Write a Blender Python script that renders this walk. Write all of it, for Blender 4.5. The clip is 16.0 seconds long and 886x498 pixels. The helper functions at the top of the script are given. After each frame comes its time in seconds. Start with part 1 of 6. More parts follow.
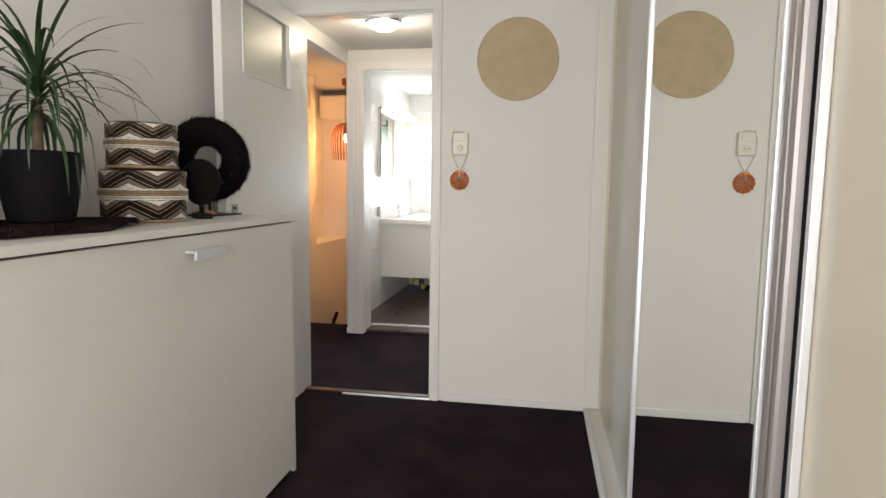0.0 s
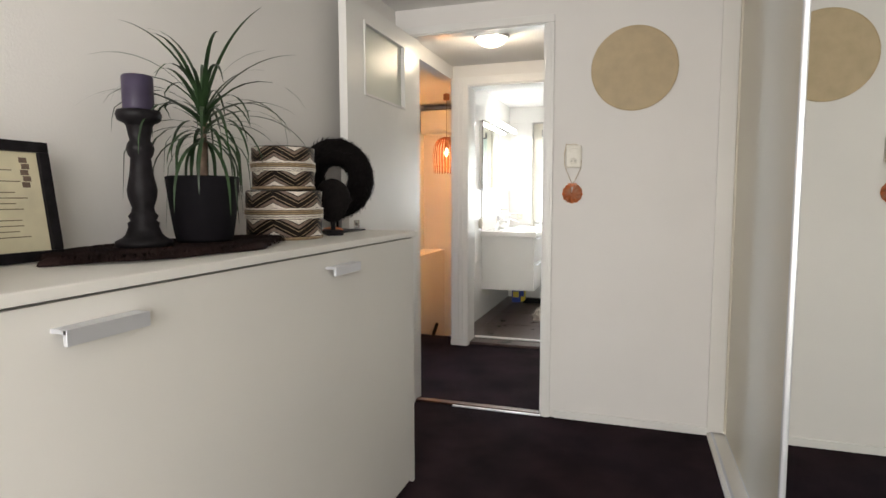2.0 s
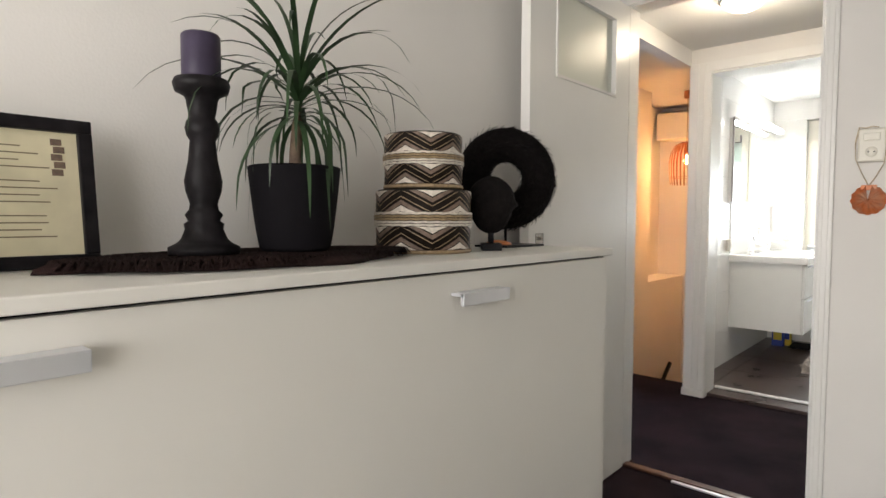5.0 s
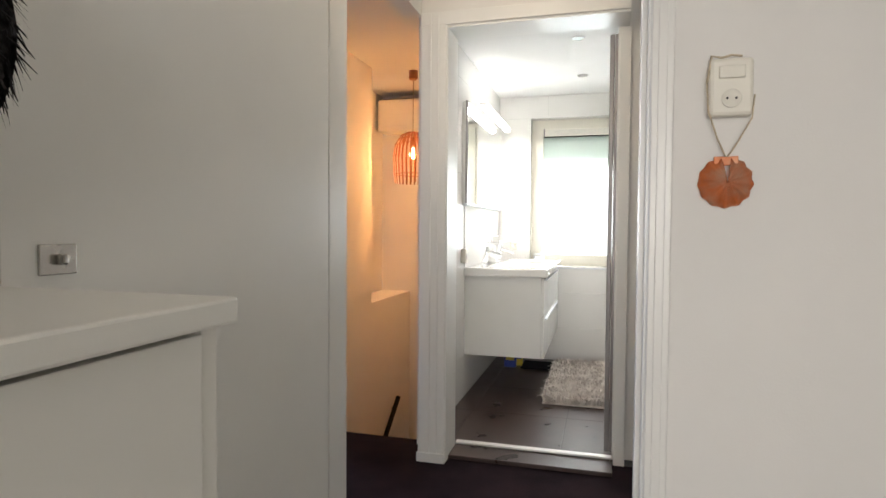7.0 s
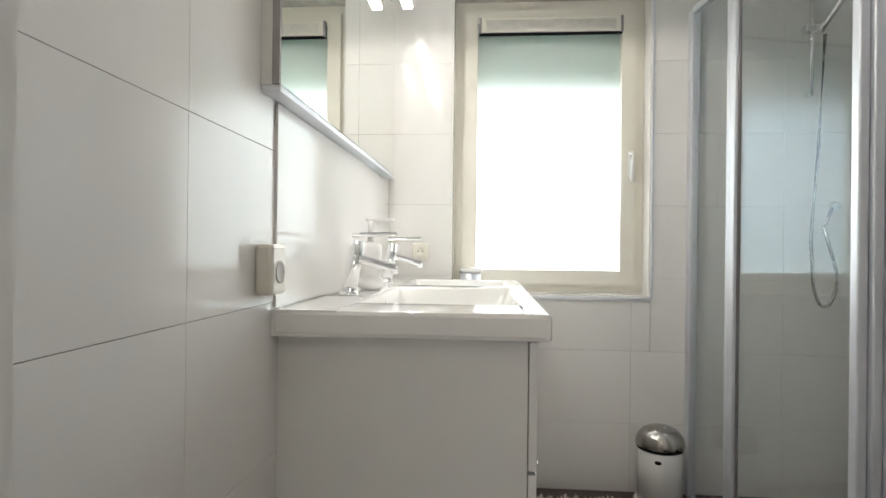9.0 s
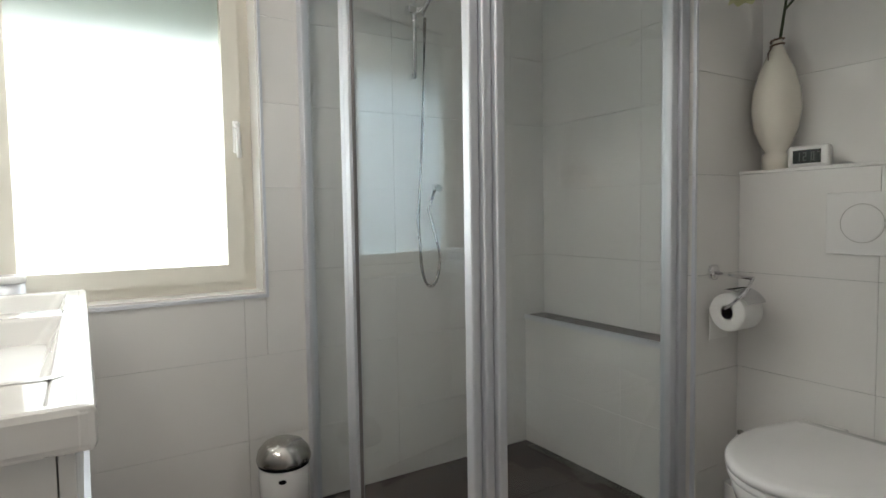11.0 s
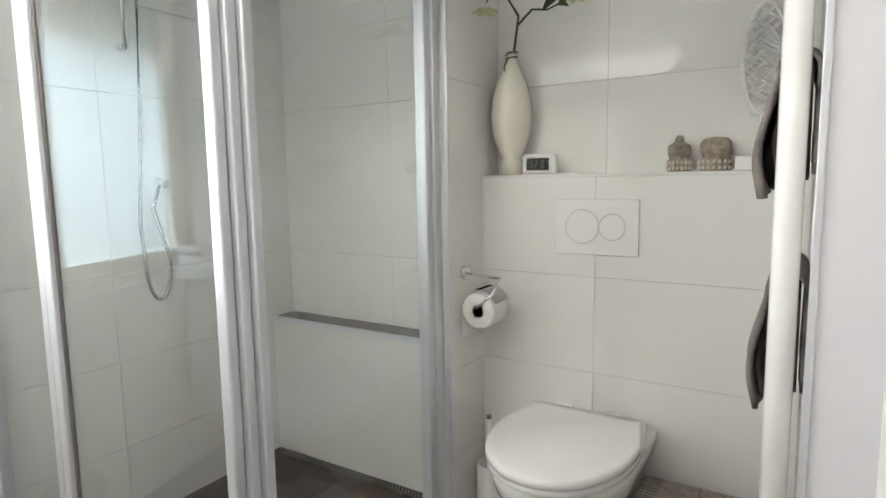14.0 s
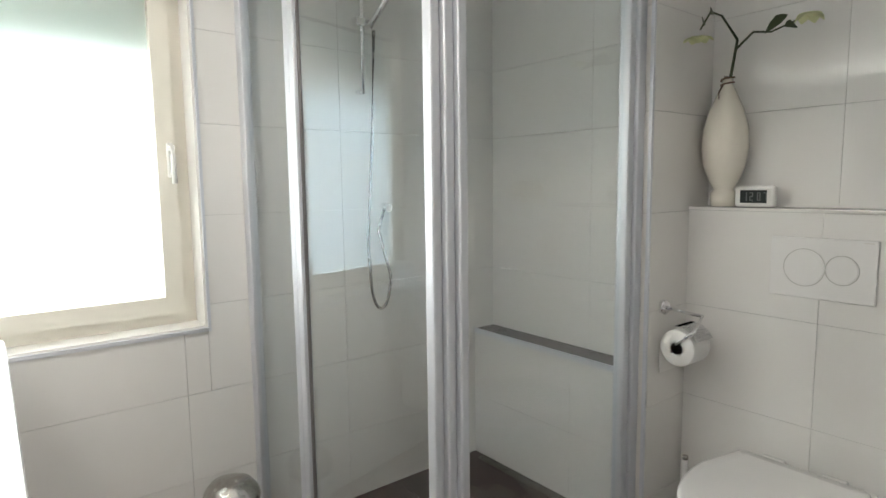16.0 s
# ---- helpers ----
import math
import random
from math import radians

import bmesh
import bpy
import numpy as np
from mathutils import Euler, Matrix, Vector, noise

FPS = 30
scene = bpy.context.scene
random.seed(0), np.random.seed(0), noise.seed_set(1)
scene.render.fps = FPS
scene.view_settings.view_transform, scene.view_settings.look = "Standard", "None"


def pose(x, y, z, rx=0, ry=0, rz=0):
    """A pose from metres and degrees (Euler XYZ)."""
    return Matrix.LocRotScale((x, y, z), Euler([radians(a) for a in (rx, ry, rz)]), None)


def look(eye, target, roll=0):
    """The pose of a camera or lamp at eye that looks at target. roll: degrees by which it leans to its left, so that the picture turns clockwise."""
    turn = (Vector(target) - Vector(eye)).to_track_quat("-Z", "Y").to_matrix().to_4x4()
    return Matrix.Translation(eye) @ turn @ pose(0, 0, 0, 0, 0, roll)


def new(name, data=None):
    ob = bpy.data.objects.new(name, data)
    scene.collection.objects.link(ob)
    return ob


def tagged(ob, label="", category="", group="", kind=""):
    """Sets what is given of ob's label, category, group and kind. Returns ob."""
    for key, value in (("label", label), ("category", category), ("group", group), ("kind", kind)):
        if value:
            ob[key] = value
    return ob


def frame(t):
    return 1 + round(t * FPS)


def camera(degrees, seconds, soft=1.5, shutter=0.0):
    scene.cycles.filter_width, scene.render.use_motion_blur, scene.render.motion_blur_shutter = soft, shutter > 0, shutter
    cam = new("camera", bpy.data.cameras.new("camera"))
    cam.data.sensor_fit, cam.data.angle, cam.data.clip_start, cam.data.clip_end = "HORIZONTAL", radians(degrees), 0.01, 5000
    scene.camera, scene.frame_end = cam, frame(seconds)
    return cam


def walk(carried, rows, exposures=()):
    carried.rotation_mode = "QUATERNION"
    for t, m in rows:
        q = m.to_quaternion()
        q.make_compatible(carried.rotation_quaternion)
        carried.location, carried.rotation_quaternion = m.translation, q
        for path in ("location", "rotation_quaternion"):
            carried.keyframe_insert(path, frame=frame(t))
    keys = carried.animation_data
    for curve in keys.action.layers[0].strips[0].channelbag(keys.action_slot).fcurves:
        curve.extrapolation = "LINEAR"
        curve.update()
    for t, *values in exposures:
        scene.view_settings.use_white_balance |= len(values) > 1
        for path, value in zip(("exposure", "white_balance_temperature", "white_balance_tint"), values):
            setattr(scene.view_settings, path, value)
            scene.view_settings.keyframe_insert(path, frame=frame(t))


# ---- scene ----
cam = camera(74.8, 16.0)
PATH = [
    (0, (0.612, -3.326, 1.273), (0.282, -1.364, 1.062), 0.7),
    (0.5, (0.609, -3.314, 1.271), (0.478, -1.328, 1.077), 0.6),
    (1, (0.58, -3.303, 1.257), (0.534, -1.313, 1.071), 0.4),
    (1.5, (0.528, -3.318, 1.265), (0.406, -1.33, 1.075), 0.2),
    (2, (0.488, -3.36, 1.293), (-0.14, -1.469, 1.116), -0.1),
    (2.5, (0.504, -3.369, 1.296), (-0.615, -1.72, 1.134), 0.0),
    (3, (0.486, -3.369, 1.298), (-0.869, -1.905, 1.146), 0.2),
    (3.2, (0.467, -3.357, 1.308), (-0.939, -1.943, 1.157), 0.2),
    (5.3, (0.387, -2.602, 1.23), (-0.899, -1.072, 1.15), 0.1),
    (5.5, (0.34, -2.522, 1.224), (-0.798, -0.88, 1.143), 0.2),
    (6, (0.249, -2.289, 1.214), (-0.533, -0.45, 1.136), 0.4),
    (6.5, (0.147, -2.001, 1.21), (-0.461, -0.097, 1.135), 0.1),
    (7, (-0.115, -1.411, 1.208), (-0.644, 0.516, 1.139), 0.4),
    (7.5, (-0.272, -0.494, 1.088), (-0.734, 1.452, 1.058), 0.4),
    (7.7, (-0.434, -0.115, 0.998), (-0.832, 1.845, 1.017), 0.6),
    (8, (-0.535, 0.385, 1.018), (-0.838, 2.362, 1.046), 0.4),
    (8.2, (-0.594, 0.665, 1.018), (-0.842, 2.649, 1.049), 0.5),
    (10.3, (-0.570, 1.60, 1.166), (-0.46, 3.597, 1.114), 0.2),
    (10.5, (-0.541, 1.64, 1.165), (-0.184, 3.607, 1.113), 0.1),
    (11, (-0.469, 1.702, 1.156), (0.588, 3.396, 1.039), -0.9),
    (11.5, (-0.499, 1.777, 1.079), (0.948, 3.151, 0.942), -0.6),
    (12, (-0.526, 1.803, 1.004), (1.035, 3.04, 0.824), -0.7),
    (12.5, (-0.521, 1.81, 1.008), (1.09, 2.973, 0.779), -0.8),
    (13, (-0.475, 1.81, 1.067), (1.173, 2.917, 0.82), -0.9),
    (13.5, (-0.436, 1.846, 1.179), (1.25, 2.894, 0.935), -0.9),
    (14, (-0.428, 1.854, 1.271), (1.258, 2.903, 1.032), -0.9),
    (14.5, (-0.453, 1.832, 1.319), (1.196, 2.942, 1.099), -0.9),
    (15, (-0.464, 1.807, 1.366), (1.057, 3.085, 1.137), -1.0),
    (15.5, (-0.474, 1.791, 1.359), (0.895, 3.232, 1.137), -0.7),
    (16, (-0.479, 1.792, 1.365), (0.751, 3.353, 1.144), -0.7),
]
EXPOSURES = [(0, 0.25), (1.8, 0.22), (2.5, 0.15), (3.2, 0.12), (5.3, 0.35), (6.8, 0.25), (7.5, -0.15), (8.2, -0.15), (10.3, -1.45), (10.7, -1.15), (11.5, -0.15), (12.5, 0.15), (14.5, 0.02), (16.0, -0.25)]
walk(cam, [(t, look(eye, target, roll)) for t, eye, target, roll in PATH], EXPOSURES)


# ---- light ----
world = bpy.data.worlds.new("world")
scene.world = world
world.use_nodes = True
sky = world.node_tree.nodes.new("ShaderNodeTexSky")
sky.sky_type, sky.sun_disc = "NISHITA", False
sky.sun_elevation, sky.sun_rotation = radians(45), radians(200)
world.node_tree.links.new(sky.outputs[0], world.node_tree.nodes["Background"].inputs[0])
world.node_tree.nodes["Background"].inputs[1].default_value = 0.1


def area_lamp(name, eye, target, w, h, watts, colour):
    d = bpy.data.lights.new(name, "AREA")
    d.shape, d.size, d.size_y, d.energy, d.color = "RECTANGLE", w, h, watts, colour
    ob = new(name, d)
    ob.matrix_world = look(eye, target)
    return ob


def bulb_lamp(name, place, watts, colour, size=0.03):
    d = bpy.data.lights.new(name, "POINT")
    d.energy, d.color, d.shadow_soft_size = watts, colour, size
    ob = new(name, d)
    ob.location = place
    return ob


area_lamp("bedroom_daylight", (0.0, -6.95, 1.5), (-0.1, 0, 1.4), 1.6, 1.5, 115, (1.0, 0.96, 0.925))
area_lamp("bedroom_side_daylight", (1.62, -5.3, 1.45), (-0.7, -2.0, 1.0), 2.0, 1.6, 64, (1.0, 0.96, 0.925))
area_lamp("bathroom_daylight", (-0.33, 4.75, 1.55), (-0.33, 3.9, 1.45), 1.1, 1.5, 85, (0.93, 0.96, 1.0))
area_lamp("office_daylight", (-5.25, 2.9, 1.5), (-3.0, 2.4, 1.2), 1.0, 1.3, 85, (0.55, 0.72, 1.0))
bulb_lamp("landing_bulb", (-0.47, 0.58, 2.27), 9, (1.0, 0.83, 0.60), 0.06)
bulb_lamp("pendant_bulb", (-1.58, 3.0, 1.70), 20, (1.0, 0.47, 0.16), 0.03)
area_lamp("mirror_tube", (-0.935, 3.16, 2.055), (-0.88, 3.16, 0.5), 1.05, 0.03, 6, (1.0, 0.97, 0.92))
for sx, sy in ((-0.28, 2.35), (-0.28, 3.25)):
    d = bpy.data.lights.new("downlight", "SPOT")
    d.energy, d.spot_size, d.color, d.shadow_soft_size = 16, radians(135), (1.0, 0.93, 0.86), 0.03
    lamp = new("downlight", d)
    lamp.location = (sx, sy, 2.385)

# ---- materials ----


def mat(name, colour, rough=0.5, metal=0.0, vary=0.06, scale=8.0, bump=0.0, bscale=120.0, coat=0.0, trans=0.0, ior=1.45, rvar=0.05, second=None, spec=0.5):
    m = bpy.data.materials.new(name)
    m.use_nodes = True
    nt = m.node_tree
    b = nt.nodes["Principled BSDF"]
    b.inputs["Roughness"].default_value = rough
    b.inputs["Specular IOR Level"].default_value = spec
    b.inputs["Metallic"].default_value = metal
    b.inputs["Coat Weight"].default_value = coat
    b.inputs["Coat Roughness"].default_value = 0.08
    b.inputs["Transmission Weight"].default_value = trans
    b.inputs["IOR"].default_value = ior
    tc = nt.nodes.new("ShaderNodeTexCoord")
    n1 = nt.nodes.new("ShaderNodeTexNoise")
    n1.inputs["Scale"].default_value, n1.inputs["Detail"].default_value = scale, 6
    nt.links.new(tc.outputs["Object"], n1.inputs["Vector"])
    ramp = nt.nodes.new("ShaderNodeMix")
    ramp.data_type = "RGBA"
    c2 = second or tuple(max(0.0, c * (1 - 2 * vary)) for c in colour)
    ramp.inputs[6].default_value = (*c2, 1)
    ramp.inputs[7].default_value = (*colour, 1)
    mr = nt.nodes.new("ShaderNodeMapRange")
    mr.inputs[1].default_value, mr.inputs[2].default_value = 0.3, 0.62
    nt.links.new(n1.outputs[0], mr.inputs[0])
    nt.links.new(mr.outputs[0], ramp.inputs[0])
    nt.links.new(ramp.outputs[2], b.inputs["Base Color"])
    rr = nt.nodes.new("ShaderNodeMapRange")
    rr.inputs[3].default_value, rr.inputs[4].default_value = max(0, rough - rvar), min(1, rough + rvar)
    nt.links.new(n1.outputs[0], rr.inputs[0])
    nt.links.new(rr.outputs[0], b.inputs["Roughness"])
    if bump:
        n2 = nt.nodes.new("ShaderNodeTexNoise")
        n2.inputs["Scale"].default_value, n2.inputs["Detail"].default_value = bscale, 4
        nt.links.new(tc.outputs["Object"], n2.inputs["Vector"])
        bp = nt.nodes.new("ShaderNodeBump")
        bp.inputs["Strength"].default_value, bp.inputs["Distance"].default_value = bump, 0.004
        nt.links.new(n2.outputs[0], bp.inputs["Height"])
        nt.links.new(bp.outputs[0], b.inputs["Normal"])
    return m


PAINT = mat("wall_paint", (0.81, 0.79, 0.76), 0.7, vary=0.015, scale=2.5, bump=0.12, bscale=160)
LILAC = mat("pale_lilac_paint", (0.66, 0.65, 0.68), 0.6, vary=0.015, scale=2.5, bump=0.05, bscale=160)
CEIL = mat("ceiling_paint", (0.82, 0.81, 0.79), 0.85, vary=0.015, scale=2, bump=0.15, bscale=220)
TRIM = mat("trim_gloss", (0.82, 0.81, 0.78), 0.3, vary=0.015, scale=3, bump=0.03)
LACQUER = mat("cream_lacquer", (0.78, 0.765, 0.72), 0.42, vary=0.015, scale=2, bump=0.02, bscale=300)
BEIGE = mat("wardrobe_cream", (0.70, 0.655, 0.55), 0.4, vary=0.02, scale=2, bump=0.02)
CARPET = mat("carpet", (0.030, 0.019, 0.023), 0.95, vary=0.25, scale=3.0, bump=0.9, bscale=420, second=(0.013, 0.009, 0.011), spec=0.05)
TILE = mat("white_tile", (0.82, 0.805, 0.775), 0.10, vary=0.01, scale=2, rvar=0.03)
GROUT = mat("grout", (0.74, 0.72, 0.68), 0.9, vary=0.1, scale=30)
FTILE = mat("floor_tile", (0.078, 0.052, 0.045), 0.30, vary=0.2, scale=6, bump=0.1, bscale=90, rvar=0.08)
FGROUT = mat("floor_grout", (0.10, 0.095, 0.09), 0.9)
CERAMIC = mat("ceramic", (0.84, 0.83, 0.80), 0.08, vary=0.008, coat=0.4)
SEATW = mat("seat_plastic", (0.84, 0.83, 0.81), 0.2, vary=0.006)
VANITY = mat("vanity_lacquer", (0.80, 0.80, 0.77), 0.25, vary=0.01)
ALU = mat("aluminium", (0.72, 0.735, 0.77), 0.40, 0.6, vary=0.01, scale=4, rvar=0.01)
GREYALU = mat("grey_profile", (0.30, 0.28, 0.28), 0.4, 0.5, vary=0.02, scale=4, rvar=0.01)
CHROME = mat("chrome", (0.85, 0.85, 0.86), 0.06, 1.0, vary=0.02, rvar=0.02)
BRUSHED = mat("brushed_steel", (0.48, 0.46, 0.43), 0.26, 1.0, vary=0.08, scale=40)
MIRROR = mat("mirror", (0.90, 0.92, 0.89), 0.005, 1.0, vary=0.0, rvar=0.0)
BLACK = mat("black_wood", (0.016, 0.014, 0.016), 0.45, vary=0.3, scale=25, bump=0.2, bscale=60, spec=0.15)
BLACKP = mat("black_plastic", (0.007, 0.006, 0.008), 0.8, vary=0.2, spec=0.15)
WOOD = mat("grey_wood", (0.165, 0.115, 0.10), 0.72, vary=0.35, scale=9, bump=0.7, bscale=45, second=(0.085, 0.052, 0.042))
FUR = mat("fur", (0.030, 0.016, 0.015), 0.85, vary=0.3, scale=10, spec=0.15)
FEATHER = mat("black_feather", (0.008, 0.006, 0.006), 0.8, vary=0.3, scale=60, bump=0.8, bscale=150, spec=0.15)
CANDLE = mat("purple_candle", (0.055, 0.045, 0.075), 0.35, vary=0.15, scale=15, spec=0.15)
LEAF = mat("leaf", (0.035, 0.075, 0.028), 0.45, vary=0.35, scale=10)
TRUNK = mat("trunk", (0.20, 0.14, 0.10), 0.85, vary=0.3, scale=30, bump=0.6)
STRAW = mat("straw", (0.56, 0.45, 0.29), 0.75, vary=0.06, scale=14, bump=0.4, bscale=200)
SHELLM = mat("shell", (0.78, 0.25, 0.085), 0.45, vary=0.3, scale=25, second=(0.70, 0.42, 0.28))
ROPE = mat("rope", (0.66, 0.55, 0.40), 0.9, vary=0.15, scale=60)
PLASTIC = mat("socket_plastic", (0.80, 0.77, 0.68), 0.35, vary=0.02)
PAPER = mat("parchment", (0.70, 0.64, 0.45), 0.8, vary=0.08, scale=12)
INK = mat("ink", (0.20, 0.16, 0.10), 0.8)
BEADW = mat("bead_white", (0.72, 0.66, 0.58), 0.5, vary=0.15, scale=90)
BEADG = mat("bead_gold", (0.36, 0.26, 0.15), 0.5, vary=0.2, scale=90)
BROWNB = mat("bead_brown", (0.016, 0.011, 0.009), 0.5, vary=0.2, scale=90, spec=0.15)
TAUPE = mat("bead_taupe", (0.20, 0.14, 0.105), 0.6, vary=0.2, scale=90)
BAG = mat("purple_hide", (0.045, 0.036, 0.048), 0.55, vary=0.25, scale=9, bump=0.15, bscale=80)
POD = mat("dark_pod", (0.12, 0.088, 0.082), 0.6, vary=0.4, scale=30, bump=0.6, bscale=60)
RUGM = mat("rug_yarn", (0.74, 0.68, 0.62), 0.9, vary=0.25, scale=14, second=(0.46, 0.40, 0.36))
TOWEL = mat("towel", (0.10, 0.075, 0.07), 0.95, vary=0.3, scale=18, bump=0.8, bscale=220)
TOWELG = mat("towel_grey", (0.27, 0.235, 0.22), 0.95, vary=0.2, scale=18, bump=0.8, bscale=220)
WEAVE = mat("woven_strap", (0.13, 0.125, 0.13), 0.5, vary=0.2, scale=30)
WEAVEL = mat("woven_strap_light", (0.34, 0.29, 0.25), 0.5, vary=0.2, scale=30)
STATUE = mat("carved_stone", (0.42, 0.36, 0.29), 0.85, vary=0.3, scale=50, bump=0.6, bscale=120)
COPPER = mat("copper_slat", (0.42, 0.17, 0.075), 0.4, vary=0.15, scale=20)
OFLOOR = mat("grey_planks", (0.13, 0.115, 0.11), 0.45, vary=0.3, scale=6)
CURTAIN = mat("curtain", (0.018, 0.014, 0.018), 0.9)
CHAIRM = mat("chair_fabric", (0.03, 0.035, 0.045), 0.7)
REDTRIM = mat("threshold_wood", (0.10, 0.045, 0.03), 0.4, vary=0.3, scale=20)
PAPERROLL = mat("toilet_paper", (0.82, 0.81, 0.78), 0.95, vary=0.02, bump=0.2, bscale=200)
CARD = mat("cardboard", (0.22, 0.14, 0.08), 0.9)
BLUEBOX = mat("blue_box", (0.03, 0.06, 0.32), 0.5)
YELLOW = mat("yellow_label", (0.65, 0.50, 0.06), 0.5)
FLUSHGAP = mat("button_gap", (0.50, 0.48, 0.45), 0.8)
FLOWER = mat("petal", (0.72, 0.74, 0.42), 0.6, vary=0.1)
STEM = mat("stem", (0.055, 0.07, 0.03), 0.6)
LCD = mat("display", (0.03, 0.035, 0.035), 0.15)
DIGIT = mat("digit", (0.12, 0.13, 0.125), 0.4)
WAX = mat("reed", (0.50, 0.30, 0.20), 0.8)


def glassy(name, colour, rough=0.0):
    """Thin pane: mostly clear, with a mirror-like gloss that grows at grazing angles."""
    m = bpy.data.materials.new(name)
    m.use_nodes = True
    nt = m.node_tree
    nt.nodes.clear()
    out = nt.nodes.new("ShaderNodeOutputMaterial")
    mix = nt.nodes.new("ShaderNodeMixShader")
    tr = nt.nodes.new("ShaderNodeBsdfTransparent")
    gl = nt.nodes.new("ShaderNodeBsdfGlossy")
    lw = nt.nodes.new("ShaderNodeLayerWeight")
    lw.inputs[0].default_value = 0.5
    po = nt.nodes.new("ShaderNodeMath")
    po.operation = "POWER"
    po.inputs[1].default_value = 4.0
    fr = nt.nodes.new("ShaderNodeMath")
    fr.operation = "MULTIPLY_ADD"
    fr.inputs[1].default_value, fr.inputs[2].default_value = 0.42, 0.05
    nt.links.new(lw.outputs["Facing"], po.inputs[0])
    nt.links.new(po.outputs[0], fr.inputs[0])
    tr.inputs[0].default_value = (*colour, 1)
    gl.inputs["Color"].default_value = (0.72, 0.87, 1.0, 1)
    gl.inputs["Roughness"].default_value = rough
    nt.links.new(fr.outputs[0], mix.inputs[0])
    nt.links.new(tr.outputs[0], mix.inputs[1])
    nt.links.new(gl.outputs[0], mix.inputs[2])
    nt.links.new(mix.outputs[0], out.inputs[0])
    return m


CLEAR = glassy("shower_glass", (0.978, 0.987, 0.982))


def frosted(name, colour, rough=0.4, solid=0.3):
    m = bpy.data.materials.new(name)
    m.use_nodes = True
    nt = m.node_tree
    nt.nodes.clear()
    out = nt.nodes.new("ShaderNodeOutputMaterial")
    mix = nt.nodes.new("ShaderNodeMixShader")
    tl = nt.nodes.new("ShaderNodeBsdfTranslucent")
    df = nt.nodes.new("ShaderNodeBsdfPrincipled")
    df.inputs["Base Color"].default_value = (*colour, 1)
    df.inputs["Roughness"].default_value = rough
    tl.inputs[0].default_value = (*colour, 1)
    mix.inputs[0].default_value = solid
    nt.links.new(tl.outputs[0], mix.inputs[1])
    nt.links.new(df.outputs[0], mix.inputs[2])
    nt.links.new(mix.outputs[0], out.inputs[0])
    return m


FROST = frosted("frosted_glass", (0.85, 0.88, 0.86), 0.25)
DOORGLASS = frosted("door_glass", (0.74, 0.76, 0.68), 0.35, 0.85)


def glow(name, colour, strength):
    m = bpy.data.materials.new(name)
    m.use_nodes = True
    b = m.node_tree.nodes["Principled BSDF"]
    b.inputs["Base Color"].default_value = (*colour, 1)
    b.inputs["Emission Color"].default_value = (*colour, 1)
    b.inputs["Emission Strength"].default_value = strength
    return m


GLOW = glow("lit_diffuser", (1.0, 0.93, 0.82), 3.0)
BULB = glow("lit_bulb", (1.0, 0.72, 0.35), 12.0)
TUBE = glow("lit_tube", (1.0, 0.98, 0.95), 10.0)

# ---- mesh helpers ----


def box(bm, x0, x1, y0, y1, z0, z1, bev=0.0):
    b2 = bm if not bev else bmesh.new()
    r = bmesh.ops.create_cube(b2, size=1)
    for v in r["verts"]:
        v.co = Vector((x0 + (v.co.x + 0.5) * (x1 - x0), y0 + (v.co.y + 0.5) * (y1 - y0), z0 + (v.co.z + 0.5) * (z1 - z0)))
    if bev:
        bmesh.ops.bevel(b2, geom=b2.edges[:] + b2.verts[:], offset=bev, segments=2, affect="EDGES", profile=0.5)
        me = bpy.data.meshes.new("tmp")
        b2.to_mesh(me)
        b2.free()
        bm.from_mesh(me)
        bpy.data.meshes.remove(me)
    return bm


def B(x0, x1, y0, y1, z0, z1, bev=0.0):
    return box(bmesh.new(), x0, x1, y0, y1, z0, z1, bev)


def lathe(bm, prof, c=(0, 0, 0), n=32, sx=1.0, sy=1.0, wob=0.0):
    rings = []
    for r, z in prof:
        ring = []
        for i in range(n):
            a = 2 * math.pi * i / n
            k = 1 + wob * math.sin(3 * a + z * 40)
            ring.append(bm.verts.new((c[0] + r * k * sx * math.cos(a), c[1] + r * k * sy * math.sin(a), c[2] + z)))
        rings.append(ring)
    for p, q in zip(rings, rings[1:]):
        for i in range(n):
            f = bm.faces.new((p[i], p[(i + 1) % n], q[(i + 1) % n], q[i]))
            f.smooth = True
    if prof[0][0] > 1e-4:
        bm.faces.new(rings[0][::-1])
    if prof[-1][0] > 1e-4:
        bm.faces.new(rings[-1])
    return bm


def tube(bm, pts, r, n=8, r2=None, close=True):
    pts = [Vector(p) for p in pts]
    rings = []
    for i, p in enumerate(pts):
        d = (pts[min(i + 1, len(pts) - 1)] - pts[max(i - 1, 0)]).normalized()
        a = d.cross(Vector((0, 0, 1)))
        if a.length < 0.05:
            a = d.cross(Vector((1, 0, 0)))
        a.normalize()
        b = d.cross(a)
        rr = r if r2 is None else r + (r2 - r) * i / (len(pts) - 1)
        rings.append([bm.verts.new(p + rr * (math.cos(2 * math.pi * k / n) * a + math.sin(2 * math.pi * k / n) * b)) for k in range(n)])
    for p, q in zip(rings, rings[1:]):
        for k in range(n):
            f = bm.faces.new((p[k], p[(k + 1) % n], q[(k + 1) % n], q[k]))
            f.smooth = True
    if close:
        bm.faces.new(rings[0][::-1])
        bm.faces.new(rings[-1])
    return bm


